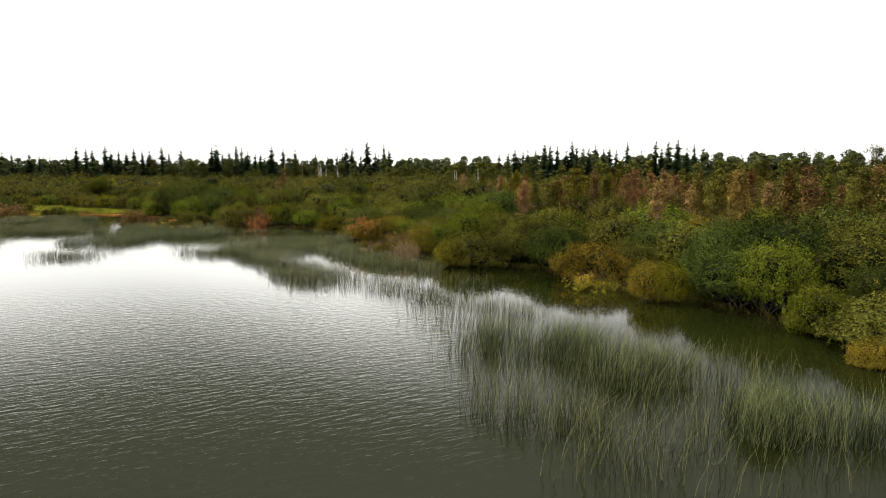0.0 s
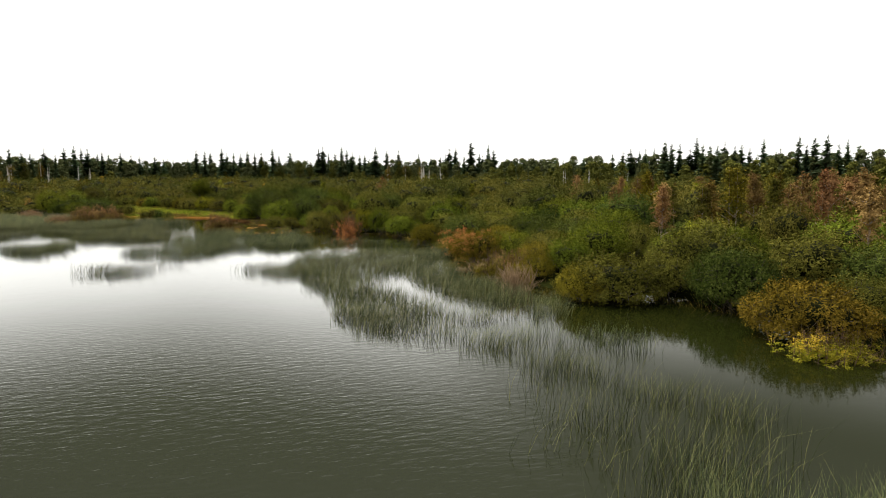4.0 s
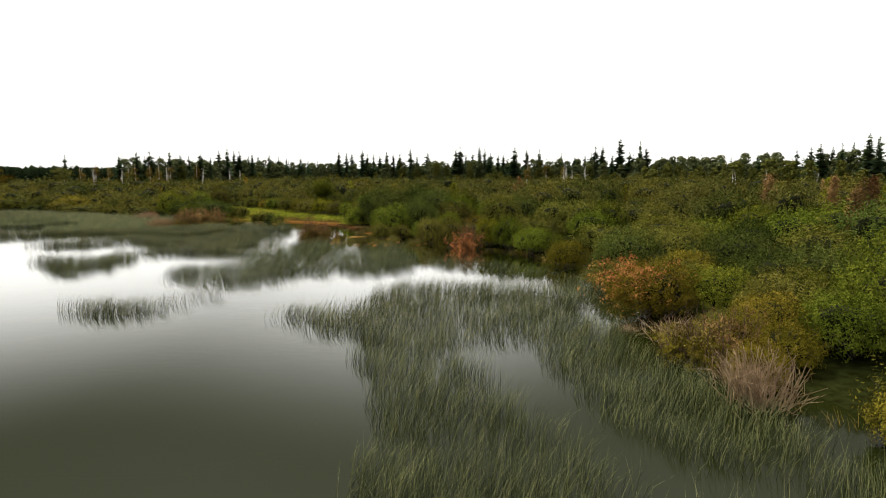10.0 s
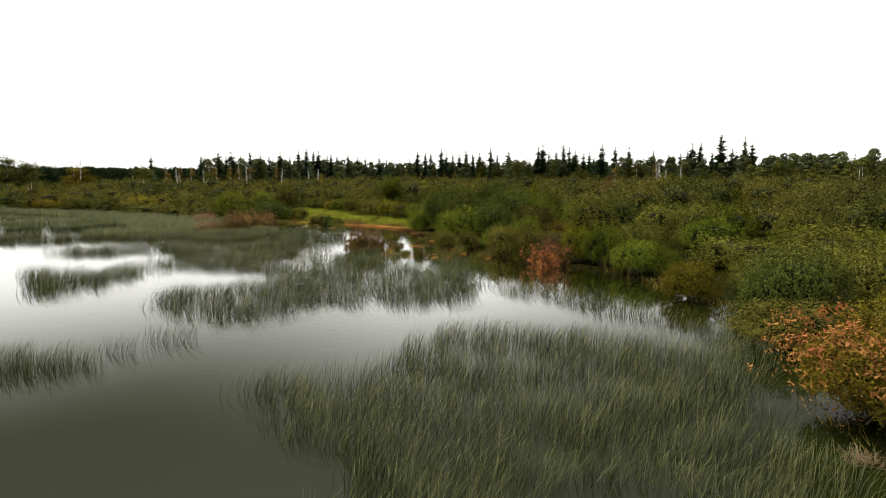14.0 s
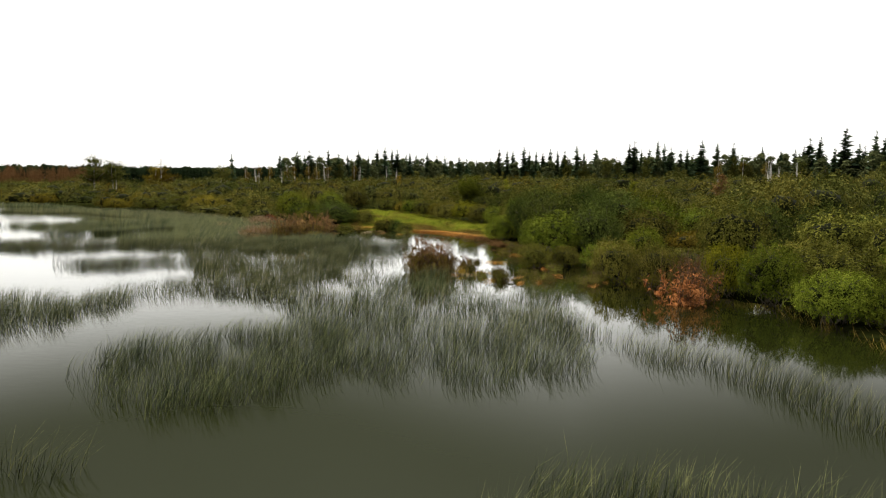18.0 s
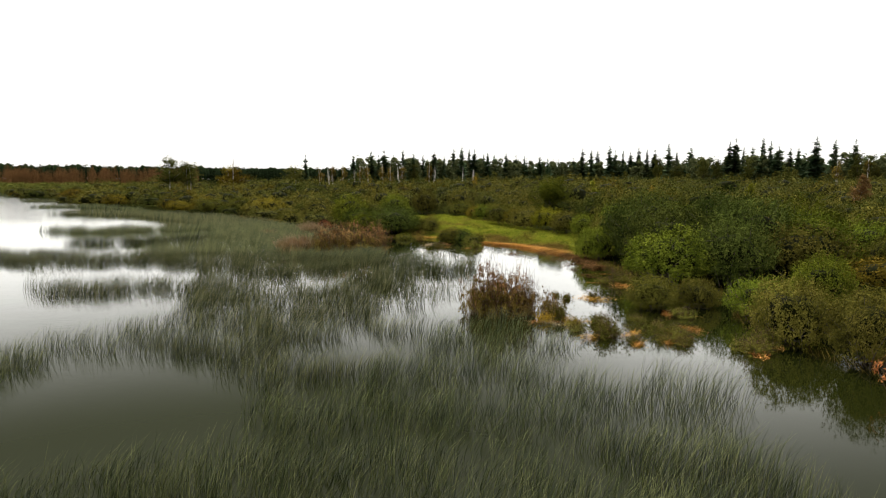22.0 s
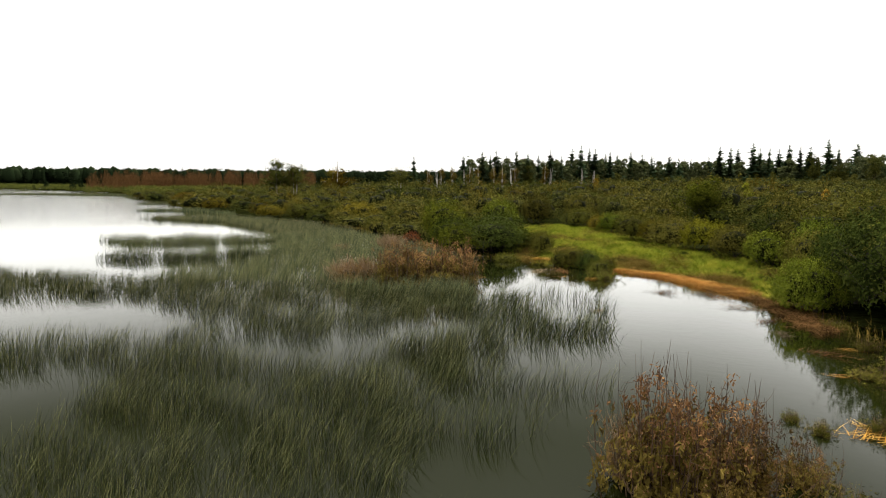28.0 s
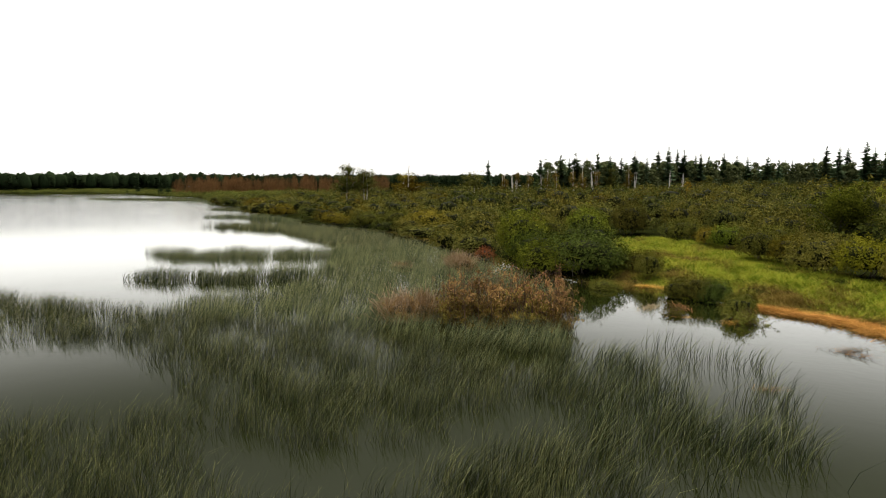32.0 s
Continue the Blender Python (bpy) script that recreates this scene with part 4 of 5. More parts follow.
for x, y, r, h, leaf in ((-18.2, 169.5, 2.4, 2.8, "olive"), (-12.3, 161.5, 2.0, 2.5, "green"), (-14.6, 164.5, 1.6, 2.1, "yellow"), (-8.3, 153.4, 2.2, 3.0, "olive"), (-5.8, 151.6, 1.8, 2.6, "yellow"), (-3.6, 147.8, 2.4, 3.1, "olive"), (-0.4, 146.4, 2.4, 3.0, "lime"), (2.2, 142.6, 2.2, 2.8, "olive"), (4.6, 138.6, 2.0, 2.8, "green"), (-9.0, 133.6, 1.3, 1.9, "olive"), (-6.2, 129.4, 1.0, 1.6, "olive")):
    shrub(x, y, r, h, leaf, "mid", "fringing the wet meadow")
for x, y, r, h, leaf in ((25.2, 50.6, 1.6, 1.8, "yellow"), (26.6, 53.4, 1.8, 2.1, "yellow"), (24.9, 53.6, 1.4, 1.6, "olive"), (28.6, 55.0, 2.2, 2.9, "olive"), (27.4, 58.2, 2.1, 2.8, "green"), (30.6, 58.6, 2.3, 3.2, "dark"), (28.6, 51.2, 2.0, 2.6, "green"), (27.2, 62.4, 1.8, 2.6, "olive"), (29.4, 65.4, 2.0, 2.8, "yellow")):
    shrub(x, y, r, h, leaf, "near", "crowding the pond's edge")
airy_bush(27.1, 29.8, 1.1, 1.25, "lime", "gold")
airy_bush(28.1, 29.3, 1.0, 1.3, "lime", "yellow")
airy_bush(22.3, 51.4, 1.3, 2.1, "yellow", "brown")
airy_bush(23.4, 50.4, 1.2, 2.2, "yellow", "birch")
shrub(24.3, 51.6, 1.3, 1.9, "yellow", "near", "beside the reeds")
shrub(24.2, 59.3, 2.5, 3.1, "yellow", "near", "standing in the pond", "orange")
airy_bush(19.1, 90.3, 1.25, 2.7, "orange", "rust")
airy_bush(19.7, 90.9, 1.0, 2.3, "brown", "rust")
shrub(-30.8, 144.2, 1.1, 1.5, "orange", "small", "by the far bank")
shrub(-38.2, 169.7, 1.0, 2.4, "orange", "small", "beside the meadow")
dead_bush(22.2, 47.3, 1.35, 2.3)
dead_bush(22.7, 49.0, 1.0, 1.6)
dead_bush(23.2, 54.4, 1.3, 1.5, "yellow")
dead_bush(22, 56.8, 0.6, 0.5)
for x, y, r, h in ((2.5, 98.7, 1.0, 2.9), (3.2, 99.2, 1.1, 2.3), (4.1, 99.7, 0.8, 2.1), (3.7, 98.9, 0.7, 1.6), (5.3, 100.6, 0.5, 1.2), (-17.0, 120.1, 1.5, 2.7), (-14.6, 121.6, 1.5, 2.8), (-16.0, 120.6, 1.3, 2.5), (-18.4, 119.8, 1.0, 2.2), (-13.2, 121.4, 1.0, 2.2)):
    airy_bush(x, y, r, h)
for x, y, r, h in ((1.7, 99.3, 0.7, 2.1), (-21.0, 118.7, 1.5, 2.3), (-30.0, 138.2, 1.6, 2.0), (-20.0, 119.6, 1.2, 2.3), (-33.6, 134.7, 1.1, 1.0), (-28.3, 136.0, 1.4, 2.1)):
    dead_bush(x, y, r, h, "rust")
for x, y, r, h in ((14.8, 96.4, 0.6, 1.1), (9.6, 95.3, 0.35, 0.6), (10.8, 96.0, 0.35, 0.5), (11.5, 95.6, 0.4, 0.7), (7.0, 96.7, 0.4, 0.7), (9.0, 110.4, 0.9, 1.3), (7.4, 104.9, 0.45, 0.7), (8.3, 96.2, 0.8, 1.2), (14.1, 95.3, 0.7, 0.9), (10.7, 96.7, 0.3, 0.8), (6.0, 98.7, 0.5, 1.3), (-5.7, 128.4, 0.8, 1.0), (-9.1, 127.9, 0.6, 0.7), (7.9, 98.5, 0.5, 0.8), (10.6, 97.8, 0.5, 0.8), (11.5, 96.7, 0.5, 0.9), (9.7, 99.6, 0.4, 0.5), (11.9, 101.1, 0.6, 0.8), (5.9, 104.1, 0.3, 0.6), (5.2, 104.8, 0.25, 0.5), (8.2, 114.7, 0.5, 0.7), (7.8, 110.5, 0.6, 0.6), (7.5, 118.8, 0.5, 0.6)):
    tuft(x, y, r, h)
for x, y, r, h in ((5.4, 98.0, 0.4, 0.8), (6.8, 97.9, 0.4, 0.6)):
    tuft(x, y, r, h, "gold")
tree("broad", -2.9, 164.8, 7.2, 0, "green", "grey", "bright green broad-crowned willow tree behind the meadow")

# birch saplings
for i in range(104):
    x, y = 46 + 46 * rng.random(), 16 + 62 * rng.random()
    tree("sapling", x, y, rng.uniform(6.2, 8.8), i, ("brown", "rust", "yellow", "birch", "olive", "rust", "olive")[i % 7], "tan", "slender birch sapling with a pale trunk and russet leaves", rng.uniform(0.8, 1.15))
for i in range(14):
    x, y = 70 + 35 * rng.random(), 100 + 60 * rng.random()
    tree("sapling", x, y, rng.uniform(6.5, 8.5), i, ("yellow", "birch", "rust", "lime")[i % 4], "tan", "slender birch sapling turning yellow", rng.uniform(0.8, 1.2))

for i, (x, y, top, leaf) in enumerate(((14, 217, 5.8, "gold"), (-44, 283, 8.2, "gold"), (45, 185, 8.2, "rust"), (48, 188, 7.4, "rust"), (28, 178, 6.6, "lime"), (2, 215, 7.0, "lime"), (60, 150, 6.4, "lime"))):
    tree("sapling", x, y, top, i, leaf, "tan", {"gold": "small birch in full golden autumn leaf", "rust": "young birch turned rusty orange", "lime": "young yellow-green birch above the thicket"}[leaf], 1.3)

# ---- willow carr behind the shore ----
taken = np.array([(o.matrix_basis.translation.x, o.matrix_basis.translation.y) for o in scene.objects if o.name.startswith(("bush", "dead"))])


MEADOW = [(-24, 160), (-22, 167), (-17, 166), (-13.5, 161), (-9.5, 152), (-4.5, 144.8), (0.5, 138.8), (3.5, 133.5), (4.6, 127), (0.5, 128.8), (-3, 131.4), (-6, 132.6), (-9.4, 135), (-12, 137), (-16.5, 146), (-20, 154)]


def meadow(x, y):
    """On or beside the open grass behind the far bank."""
    return within(np.array([(x, y)]), MEADOW)[0] > -1.6 or (-28 < x < 6 and 132 < y < 137)


single, carpet = [], []
for step, x_lo, x_hi, y_lo, y_hi in ((6.6, -40, 60, -20, 190), (6.7, -330, 240, -40, 420)):
    for gx_ in np.arange(x_lo, x_hi, step):
        for gy_ in np.arange(y_lo, y_hi, step):
            x, y = gx_ + rng.uniform(-0.38, 0.38) * step, gy_ + rng.uniform(-0.38, 0.38) * step
            if step < 6.65 or not (-42 < x < 62 and -22 < y < 192):
                carpet.append((x, y))
carpet = np.array(carpet)
d = inland(carpet[:, 0], carpet[:, 1])
edge_d = np.array(EDGE, float)
ok = (d > 0.9) & (np.hypot(carpet[:, 0] * 0.9, carpet[:, 1] - 60) < 330) & (within(carpet, EDGE + [(-330, 330), (-330, 0), (0, -60), (300, -60)]) > 0)
carpet, d = carpet[ok], d[ok]
free = np.array([np.hypot(*(taken - p).T).min() > 2.1 and not meadow(*p) for p in carpet])
carpet, d = carpet[free], d[free]
close = (d < 27) & (carpet[:, 0] > -32) & (carpet[:, 1] > -5)
tone = 0.6 * wobble(carpet[:, 0], carpet[:, 1], 14, 3) + rng.normal(0, 0.62, len(carpet))
names = ["dark", "olive", "green", "olive", "yellow", "lime"]
pickc = np.clip(((tone + 1) * 2.2).astype(int), 0, 5)
wide = rng.uniform(2.0, 3.4, len(carpet)) * np.where((np.abs(carpet[:, 0] - 10) < 52) & (carpet[:, 1] < 192), 1, 1.08)
big = np.where(rng.random(len(carpet)) < 0.2, 1.3, 1.0)
wide *= big
tall = np.clip(2.9 + d * 0.02, 2.9, 4.2) * rng.uniform(0.6, 1.5, len(carpet)) * np.where(big > 1, 1.3, 1)
for (x, y), c, r, h, deep in zip(carpet[close], pickc[close], wide[close], tall[close], d[close]):
    shrub(x, y, r, h, names[c], "near" if deep < 9 and y < 112 else "mid", "in the willow thicket")
core_shapes, core_rows = [], []
for c in range(6):
    sel = ~close & (pickc == c)
    if sel.any():
        z = height(carpet[sel, 0], carpet[sel, 1])
        apart = (np.hypot(carpet[sel, 0], carpet[sel, 1] - 60) > 135).astype(int)
        rows = [(x, y, zz - 0.1, t, r / 2.8, h / 3.4) for (x, y), zz, t, r, h in zip(carpet[sel], z, rng.uniform(0, 6.28, sel.sum()), wide[sel] * 1.1, tall[sel] * 0.95)]
        core_rows += rows
        core_shapes += [(FAR_CORE, REMOTE_CORE)[k][j % 4] for j, k in enumerate(apart)]
        stuff(("dark_willow_thicket", "olive_willow_thicket", "green_willow_thicket", "grey_olive_willow_thicket", "yellowing_willow_thicket", "lime_green_thicket")[c], [(FAR_CROWN, REMOTE_CROWN)[k][j % 4] for j, k in enumerate(apart)], rows, LEAF[("dark", "aspen", "olive", "aspen", "olive", "yellow")[c]], WORDS[names[c]] + " thicket spreading to the woods", "thicket")
# near-black balls carry the thicket's inner shade as colour
stuff("thicket_branching", core_shapes, core_rows, BARK["twig_shade"], "near-black balls standing in for the shaded twigs inside the willow thicket", "thicket")
# russet birch belt and the bushes of the far shore
a_ = np.radians(rng.uniform(40, 73, 330))
rad = rng.uniform(375, 450, 330) * np.where(a_ > 1.12, 1.0 + (a_ - 1.12) * 1.6, 1.0)
belt = np.stack([-np.sin(a_) * rad, 94 + np.cos(a_) * rad], 1)
belt = belt[inland(belt[:, 0], belt[:, 1]) > 6]
stuff("russet_birch_belt", REMOTE_CROWN, crowns_for(belt, 10, 13.5, 1.6, 2.8), LEAF["rust"], "belt of russet young birches on the far shore", "woods")
far_edge = np.array(SHORE_FAR[2:10], float)
run = np.linalg.norm(np.diff(far_edge, axis=0), axis=1)
i = rng.choice(len(run), 420, p=run ** 0.7 / (run ** 0.7).sum())
p = far_edge[i] + (far_edge[i + 1] - far_edge[i]) * rng.random((420, 1)) + np.stack([rng.uniform(-50, 0, 420), rng.uniform(6, 60, 420)], 1)
p = p[inland(p[:, 0], p[:, 1]) > 3]
stuff("far_shore_thicket", REMOTE_CROWN, crowns_for(p, 3, 4.8, 4, 8), LEAF["aspen"], "olive-brown thicket along the far shore", "thicket")

# ---- meadow, litter bank ----
k = 230000
p = np.stack([rng.uniform(-30, 12, k), rng.uniform(122, 174, k)], 1)
p = p[(within(p, MEADOW) > rng.uniform(-5.0, 0.3, k)) & (inland(p[:, 0], p[:, 1]) > 0.2)]
lush = wobble(p[:, 0], p[:, 1], 3.0, 4) + rng.normal(0, 0.3, len(p)) - 0.9 * np.exp(-((inland(p[:, 0], p[:, 1]) - 2.0) / 2.2) ** 2)
for name, sel, leaf, label in (("meadow_grass", lush > -0.45, "grass", "bright green wet meadow grass behind the bank"), ("meadow_sedge", lush <= -0.45, "brown", "patches of brown sedge in the wet meadow")):
    q = p[sel]
    gv, gt = blades(rng, q, np.maximum(height(q[:, 0], q[:, 1]), 0) - 0.05, rng.uniform(0.18, 0.62, len(q)) * np.clip(1 + 0.75 * wobble(q[:, 0], q[:, 1], 1.5, 2), 0.3, 2), np.full(len(q), 0.036), 1.0, rng.uniform(0, 6.28, len(q)), True)
    tagged(part(name, mesh_of(name, gv, (), gt), LEAF[leaf]), label, "grass", kind="stuff")
for leaf, line, k, wide_, words in (
    ("litter", [(-6.6, 132.8), (-4.2, 131.9), (-1.6, 130.8), (0.6, 128.9), (2.4, 127.2), (4, 125.6)], 7600, 0.5, "ragged bank of orange-brown dead reed litter at the water's edge"),
    ("debris", [(1.6, 127.6), (3.6, 125.6), (5.0, 122.8), (6.0, 120.4), (7.2, 117.0)], 3000, 0.55, "brown broken reed litter along the dark bank"),
    ("litter", [(-13.4, 136.2), (-11, 136.0), (-9, 134.6)], 1100, 0.3, "orange-brown dead reed litter between the bank's bushes"),
):
    bank = np.array(line, float)
    u = rng.random(k) * (len(bank) - 1)
    i = u.astype(int)
    across = rng.normal(0, wide_, k) * (0.75 + 0.6 * wobble(u * 9, u * 4, 1.0, 3)) + 0.35 * wobble(u * 5, u * 3, 1.0, 8)
    p = bank[i] + (bank[i + 1] - bank[i]) * (u - i)[:, None] + across[:, None] * np.array([0.55, 0.83])
    gv, gt = blades(rng, p, 0.0 + 0.16 * np.exp(-(across / 0.45) ** 2) * rng.random(k), rng.uniform(0.2, 0.8, k), np.full(k, 0.036), 1.5, rng.uniform(0, 6.28, k))
    gv[:, 2] = np.where(gv[:, 2] > 0.12, 0.12 + 0.18 * (gv[:, 2] - 0.12), gv[:, 2])
    tagged(part("reed_litter", mesh_of("reed_litter", gv, (), gt), LEAF[leaf]), words, "litter", kind="stuff")

# sedge along the whole water's edge
k = 15000
edge = np.array(SHORE[2:], float)
run = np.linalg.norm(np.diff(edge, axis=0), axis=1)
i = rng.choice(len(run), k, p=run / run.sum())
p = edge[i] + (edge[i + 1] - edge[i]) * rng.random((k, 1)) + rng.normal(0, 1.1, (k, 2))
p = p[(inland(p[:, 0], p[:, 1]) > 0.6) & (wobble(p[:, 0], p[:, 1], 1.1, 9) > -0.25)]
gv, gt = blades(rng, p, np.maximum(height(p[:, 0], p[:, 1]), -0.15) - 0.05, rng.uniform(0.35, 0.9, len(p)), np.full(len(p), 0.026), 0.6, 2.5, True)
tagged(part("shore_sedge", mesh_of("shore_sedge", gv, (), gt), LEAF["brown"]), "brown-green sedge fringing the water's edge", "sedge", kind="stuff")

# ---- reed beds ----


HOLES = [
    [(13.2, 54.5), (14.9, 47.6), (15.6, 43), (17.1, 41.2), (19.3, 40.9), (20, 42.1), (17.8, 42.8), (16.6, 46.3), (16.4, 52), (16.2, 55)],
    [(-10.4, 83), (-9.8, 85.7), (-7.5, 87.1), (-4, 85.6), (-2.3, 84.4), (-0.6, 82), (-4.3, 78.8), (-8, 79)],
    [(-3.4, 89.6), (-3, 90.6), (-2, 91.8), (0.3, 92.8), (1, 90.5), (-0.6, 89)],
    [(-26, 94.5), (-22, 94.8), (-19.7, 95.8), (-18, 97.3), (-16.9, 98.4), (-13.6, 94.8), (-12.7, 92.5), (-13.5, 89.5), (-14.4, 87.4), (-16, 85), (-20, 86)],
    [(-46, 97), (-37, 103.0), (-33.5, 104.2), (-29.1, 107.2), (-25.3, 106.6), (-22.4, 106.4), (-18.8, 104.2), (-20.2, 102.4), (-22.1, 100.6), (-25.4, 98.9), (-34, 96)],
    [(-16.4, 103.7), (-13.1, 104.4), (-10.9, 106.2), (-9.4, 108), (-8.9, 107.2), (-9.9, 105.1), (-10.6, 103.4), (-12.4, 102.2), (-14.5, 102.5)],
    [(-11, 108.8), (-8.7, 111.4), (-7.3, 108.9), (-9, 107.8)],
    [(-3, 97.6), (-0.6, 98.2), (0, 101.3), (2, 97), (1.5, 95.8), (-2.1, 95)],
]


def reed_bed(poly, per_m2, tall=1.0, thick=0.0125, ragged=0.7, label="bed of dark green bulrushes standing in the pond", lean=0.42):
    a = np.array(poly, float)
    lo, hi = a.min(0) - 0.5, a.max(0) + 0.5
    k = int(np.prod(hi - lo) * per_m2 * (1.5 if a[:, 1].mean() > 95 else 2.1))
    p = rng.uniform(lo, hi, (k, 2))
    inside = within(p, poly)
    dens = np.clip((inside + ragged * (0.5 + wobble(p[:, 0], p[:, 1], 1.3, 5)) * 0.8) / ragged, 0, 1) * np.clip(0.68 + 0.75 * wobble(p[:, 0], p[:, 1] * 1.8, 2.2, 1) + 0.35 * wobble(p[:, 0], p[:, 1], 0.5, 4), 0.03, 1)
    for hole in HOLES:
        dens *= np.clip(-within(p, hole) / 0.8 + 0.08, 0.0, 1)
    dens *= inland(p[:, 0], p[:, 1]) < -0.2
    p = p[rng.random(k) < dens]
    if len(p) < 5:
        return
    thick = max(thick, 0.019) if a[:, 1].mean() > 106 else thick
    length = tall * rng.uniform(0.7, 1.15, len(p)) * (1 + 0.15 * wobble(p[:, 0], p[:, 1], 2.5, 8)) + 0.3
    v, t = blades(rng, p, np.full(len(p), -0.3), length, np.full(len(p), thick), lean, 0.35, a[:, 1].mean() > 124)
    tagged(part("reed_bed", mesh_of("reed_bed", v, (), t), LEAF["reed"]), label, "reeds", kind="stuff")


def strip(points, width):
    """A polygon round a line."""
    a = np.array(points, float)
    t = unit(np.gradient(a, axis=0))
    nrm = np.stack([-t[:, 1], t[:, 0]], 1) * (width / 2) * np.sin(np.linspace(0.5, 2.64, len(a)))[:, None]
    return [*(a + nrm), *(a - nrm)[::-1]]


# first bay
reed_bed([(13.9, 22.0), (15.9, 20.3), (17.2, 18.4), (16.6, 17.4), (14.6, 18.4), (12.9, 19.6)], 95, 1.75, 0.015)
reed_bed([(16.0, 17.3), (17.4, 15.9), (17.7, 13.4), (16.6, 12.4), (15.4, 14.0), (14.2, 14.9), (14.9, 16.4)], 85, 1.65, 0.015)
reed_bed([(15.9, 11.6), (17.0, 10.8), (17.9, 9.4), (18.6, 7), (17.2, 7), (16.1, 8.9), (14.9, 9.8)], 85, 1.6, 0.015)
reed_bed([(9.3, 14.7), (11.2, 13.6), (12.4, 13.0), (11.6, 12.2), (9.0, 13.6)], 40, 1.3, 0.014)
reed_bed(strip([(11.8, 21.2), (12.6, 20.6), (13.2, 20.0)], 1.2), 22, 1.4, 0.014)
reed_bed(strip([(9.6, 43), (10.8, 41), (13.5, 37.1), (16, 33.1), (17.1, 30), (18.3, 27.7), (19.4, 25)], 2.4), 36)
reed_bed([(13.4, 36.6), (15.4, 35.2), (17.1, 33.7), (19.7, 32.6), (21.6, 31.4), (21.9, 35.2), (19.3, 35.6), (17.8, 37), (15.9, 37.2)], 16)
reed_bed([(13.9, 30), (17, 25.5), (17.8, 21), (19.6, 15.5), (20.4, 9), (14, 7), (9, 10.5), (9.6, 15), (12, 19.5)], 14, 1.5, 0.014, 1.6)
# second bay
reed_bed([(4.8, 61), (7, 62.3), (9.5, 64.3), (10, 66.5), (11.8, 69), (17, 69), (18, 67.6), (22.5, 67.6), (22.8, 70.5), (24, 68), (21.4, 62), (20.4, 56.7), (21, 50), (22.2, 45), (22.4, 41.5), (21.2, 38.6), (19.9, 38.8), (19.4, 40.6), (16.5, 39.5),
          (14, 39.8), (12.9, 39.2), (11.8, 39.8), (10.8, 41.2), (9.7, 42.4), (10.4, 46), (9.9, 49.8), (9.1, 56), (6, 59.4)], 46)
reed_bed([(-6.6, 63.4), (-4.8, 64.8), (-1.8, 64.6), (-0.8, 62.8), (-3.5, 61.4), (-5.6, 62)], 46)
reed_bed([(-2.2, 65.4), (-0.9, 65.9), (-0.5, 64.8), (-1.5, 64)], 30)
reed_bed([(-1.8, 67.5), (0.4, 67.7), (0.6, 66.7), (-1.2, 66.6)], 30)
reed_bed([(20.9, 62), (21.8, 59.6), (22.9, 62), (24.4, 66.4), (26.2, 71), (25.8, 73), (23.2, 70.4)], 30)
# third bay
reed_bed([(-5.2, 73.8), (-2.5, 71.5), (0.8, 70.4), (2.9, 72.6), (4.4, 74.4), (8.9, 74.5), (12.8, 76.6), (13, 79), (13.2, 84.4), (9.5, 85.8), (6.4, 83.6), (3.6, 82.9), (-0.6, 81.8), (-4.3, 78.9), (-5.4, 77)], 40)
reed_bed(strip([(11.6, 83.2), (13.3, 81.6), (14.6, 79.8), (16, 78.6), (18.2, 77), (20.2, 74), (21.6, 71.2), (22.6, 69)], 2.2), 34)
reed_bed([(-12.8, 76), (-10.5, 78.6), (-10.8, 83), (-11, 86), (-9.6, 87.2), (-11, 89.5), (-14.4, 87.4), (-13.6, 84), (-16, 84.8), (-20, 86.4), (-17, 80.6)], 44)
reed_bed([(-0.6, 81.9), (3.6, 83), (6.4, 83.7), (9.5, 85.9), (9.6, 88.5), (6.5, 91), (4.9, 88), (2, 86.6), (0, 85.8), (-2.4, 84.4)], 34)
# great bed
reed_bed([(-11, 89), (-9.8, 87.2), (-7, 87.4), (-4, 86.2), (-2.5, 84.8), (0, 85.8), (0.8, 90), (0.4, 95), (-2.2, 95.6), (-3, 98), (-4.6, 101.6), (-4.4, 103.4), (-6, 106), (-7, 108.5), (-10, 116), (-14, 121), (-18, 116), (-34, 112), (-48, 109), (-46, 105), (-41, 104.6), (-35.6, 104.4),
          (-26, 96.5), (-23, 94.6), (-13, 90)], 60)
reed_bed([(0, 85.8), (2, 86.6), (3.8, 87.2), (4.9, 88), (6.2, 91.4), (7.2, 94.6), (5, 97.2), (2.2, 97), (0.4, 95), (0.8, 90)], 28)
reed_bed([(-4.6, 102), (-2, 103.2), (-0.2, 104.8), (-1.6, 105.6), (-5, 104)], 30)
reed_bed([(-34, 112), (-18, 116), (-10, 117), (-15, 124), (-17, 130.5), (-27, 138), (-40, 148), (-46, 146), (-47, 140), (-42, 134), (-36, 127), (-33, 122), (-35, 117)], 44, 1.15, 0.022)
reed_bed([(-47, 140), (-40, 148), (-60, 161), (-84, 168), (-80, 160), (-62, 149.5), (-52, 145)], 24, 1.1, 0.04)
reed_bed(strip([(-47, 118.4), (-43.4, 120.2), (-39.5, 122.6), (-34, 126)], 4.4), 52, 1.2, 0.022)
reed_bed([(-65, 128.6), (-58.5, 131.4), (-52, 137), (-46, 141.5), (-40, 138), (-45, 135), (-50.4, 129.6), (-56, 126.8)], 44, 1.2, 0.026)
reed_bed(strip([(-44.5, 126.6), (-40, 128.6), (-36, 131)], 2.4), 30, 1.15, 0.024)
reed_bed([(-96, 156.5), (-93, 161.5), (-84, 166), (-70, 160), (-78, 156.5), (-88, 157)], 24, 1.2, 0.045)
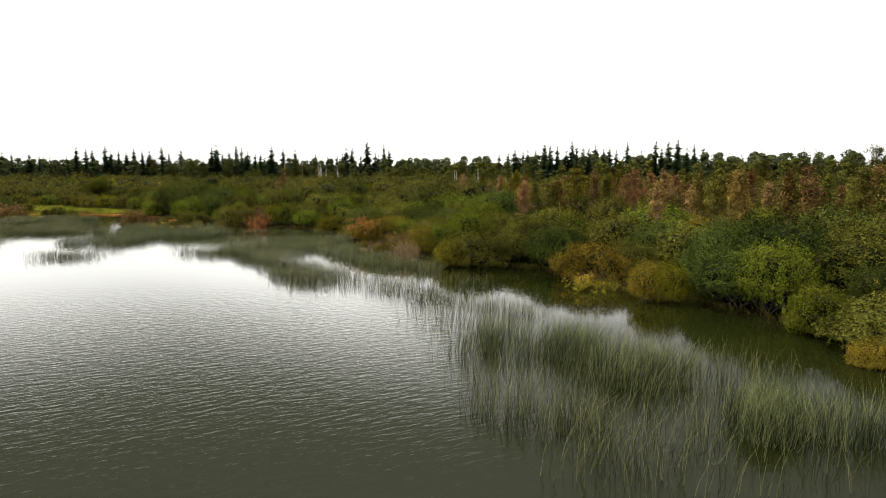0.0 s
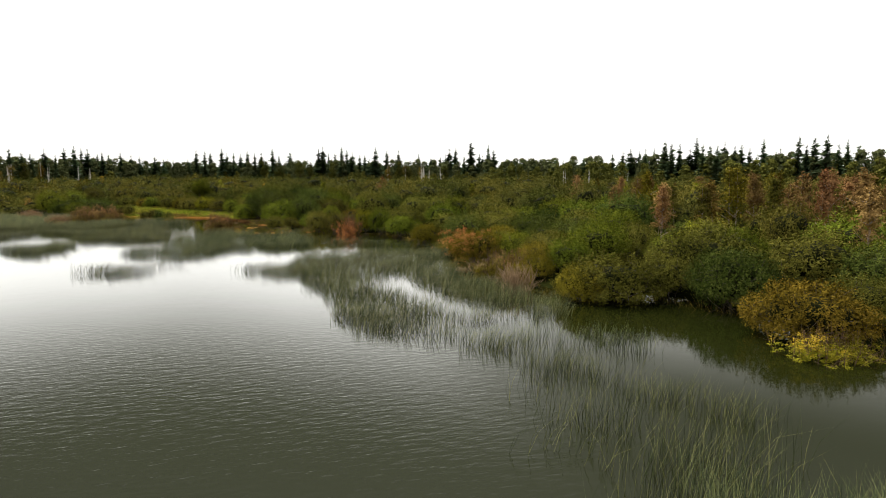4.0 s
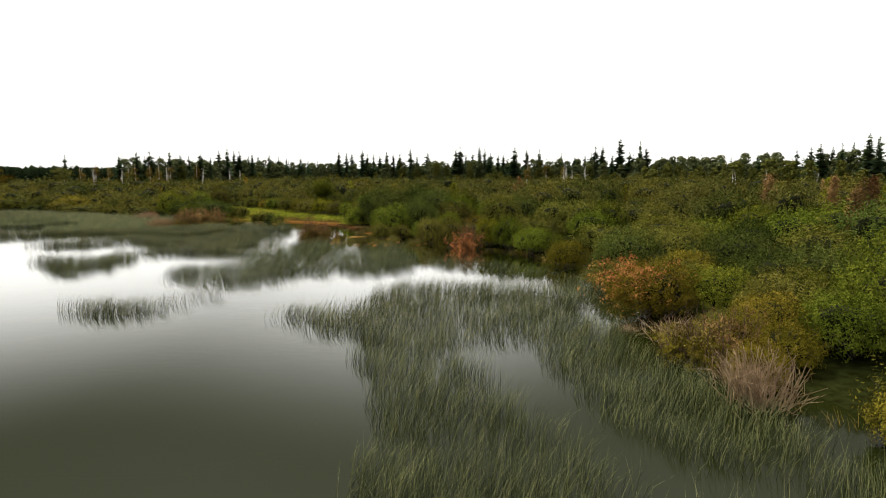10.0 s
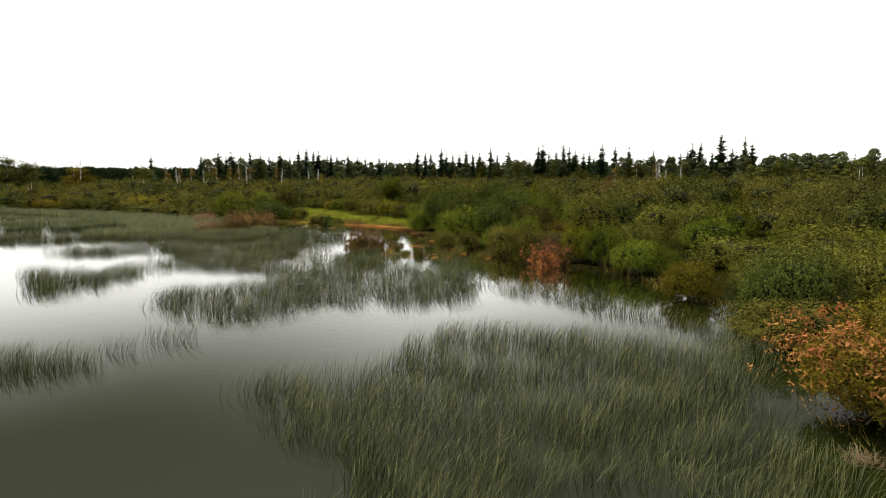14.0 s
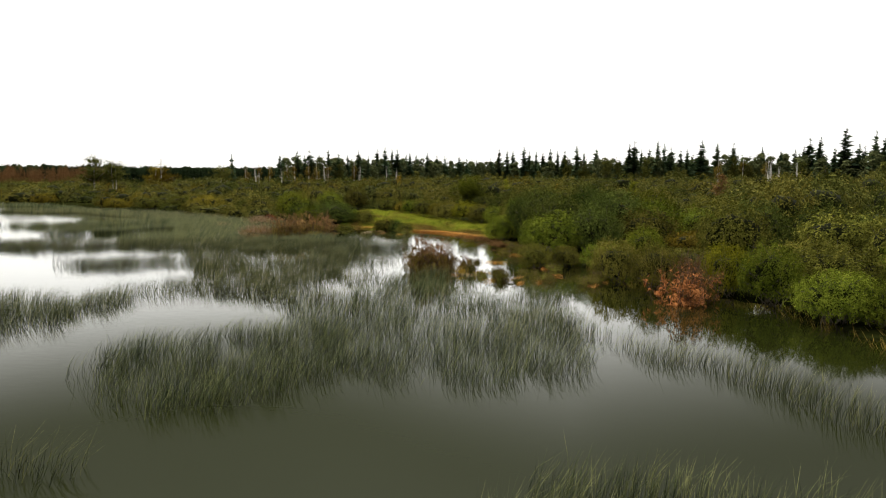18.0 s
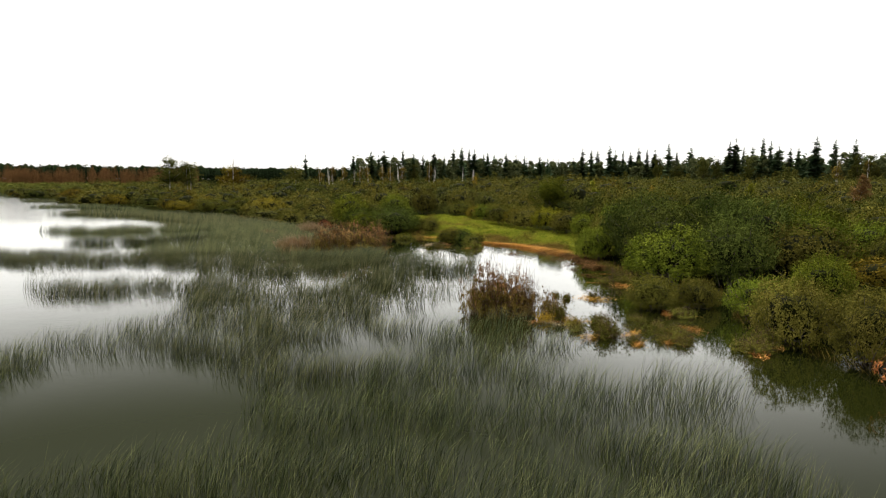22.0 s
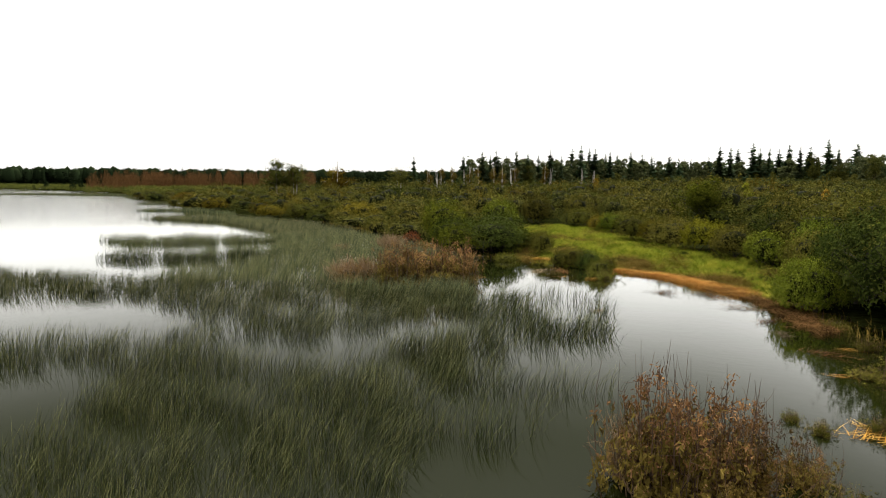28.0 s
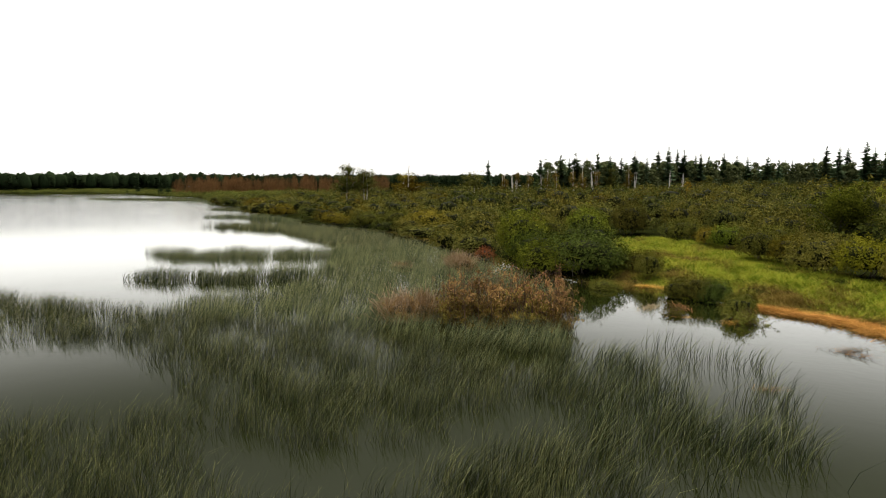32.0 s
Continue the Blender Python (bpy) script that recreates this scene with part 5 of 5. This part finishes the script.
reed_bed(strip([(-124, 176.5), (-116, 181), (-106, 181), (-88, 171)], 5), 18, 1.2, 0.055)
reed_bed(strip([(-162, 204), (-148, 210), (-132, 206), (-112, 187)], 7), 13, 1.2, 0.07)
reed_bed(strip([(-345, 255), (-310, 267), (-258, 270), (-200, 234)], 10), 7, 1.3, 0.1)
# thin stands in the dark pool
reed_bed([(-10.9, 117), (-8.8, 118.6), (-6.6, 115.6), (-4.6, 114.4), (-3.0, 116.2), (-1.8, 113.4), (-1.0, 110.4), (-3.3, 111.2), (-5.0, 110.4), (-7.1, 108.7), (-10.4, 112)], 34, 1.25)
reed_bed([(-7.1, 108.5), (-5.7, 108.9), (-4.2, 107.4), (-4.4, 104.6), (-8.5, 104.4), (-9.3, 105.8), (-8.4, 107.7)], 36, 1.2)
reed_bed([(-8.3, 110.0), (-2.2, 113.0), (-0.8, 110.2), (-3.6, 108.4), (-6, 107.6)], 22, 1.25)
reed_bed([(-3.0, 103.4), (-0.2, 105.0), (-0.2, 104.0), (-1.2, 102.2), (-1.0, 98.4), (-2.6, 98), (-4, 101.6)], 26, 1.2)
reed_bed([(-9.5, 117), (-8, 122), (-4, 121), (-2.4, 117)], 8, 1.1)
reed_bed(strip([(-1.9, 110.2), (-1.3, 109.9), (-0.9, 109.5)], 0.8), 30, 1.1)
reed_bed([(9.4, 88.6), (10.4, 91), (12.4, 90.4), (12.9, 88.2), (12, 86), (10, 86)], 24, 1.2)

# ---- flotsam ----
for i, (x, y, size) in enumerate(((7.2, 104.4, 0.8), (9.4, 96.5, 0.5), (9.2, 109.5, 0.9), (5.9, 97.6, 0.5), (5.1, 97.7, 0.4), (10.9, 95.8, 0.45), (12.0, 98.4, 0.5), (8.4, 96.0, 0.5), (9.7, 94.9, 0.35), (2.1, 124.2, 0.9), (1.4, 125.4, 0.7), (-0.9, 125, 0.6), (11.2, 101.6, 0.5), (-1.1, 124.1, 0.7), (-3.3, 117, 0.4), (-10.8, 129.1, 0.9), (-9.2, 130.2, 0.9), (3.6, 121.6, 0.8), (4.8, 118.8, 0.7), (5.2, 116.0, 0.6), (6.6, 113.2, 0.7))):
    pale = i % 4 == 3
    raft = part("reed_raft", FLOTSAM[i % 2], LEAF["straw" if pale else "litter" if y < 112 else "debris"])
    raft.matrix_basis = pose(x, y, 0.01, 0, 0, i * 53) @ Matrix.Diagonal((size, size, 1, 1))
    tagged(raft, f"floating raft of {'pale straw' if pale else 'golden' if y < 112 else 'brown'} dead reed stalks", "flotsam", "reed rafts in the pond")
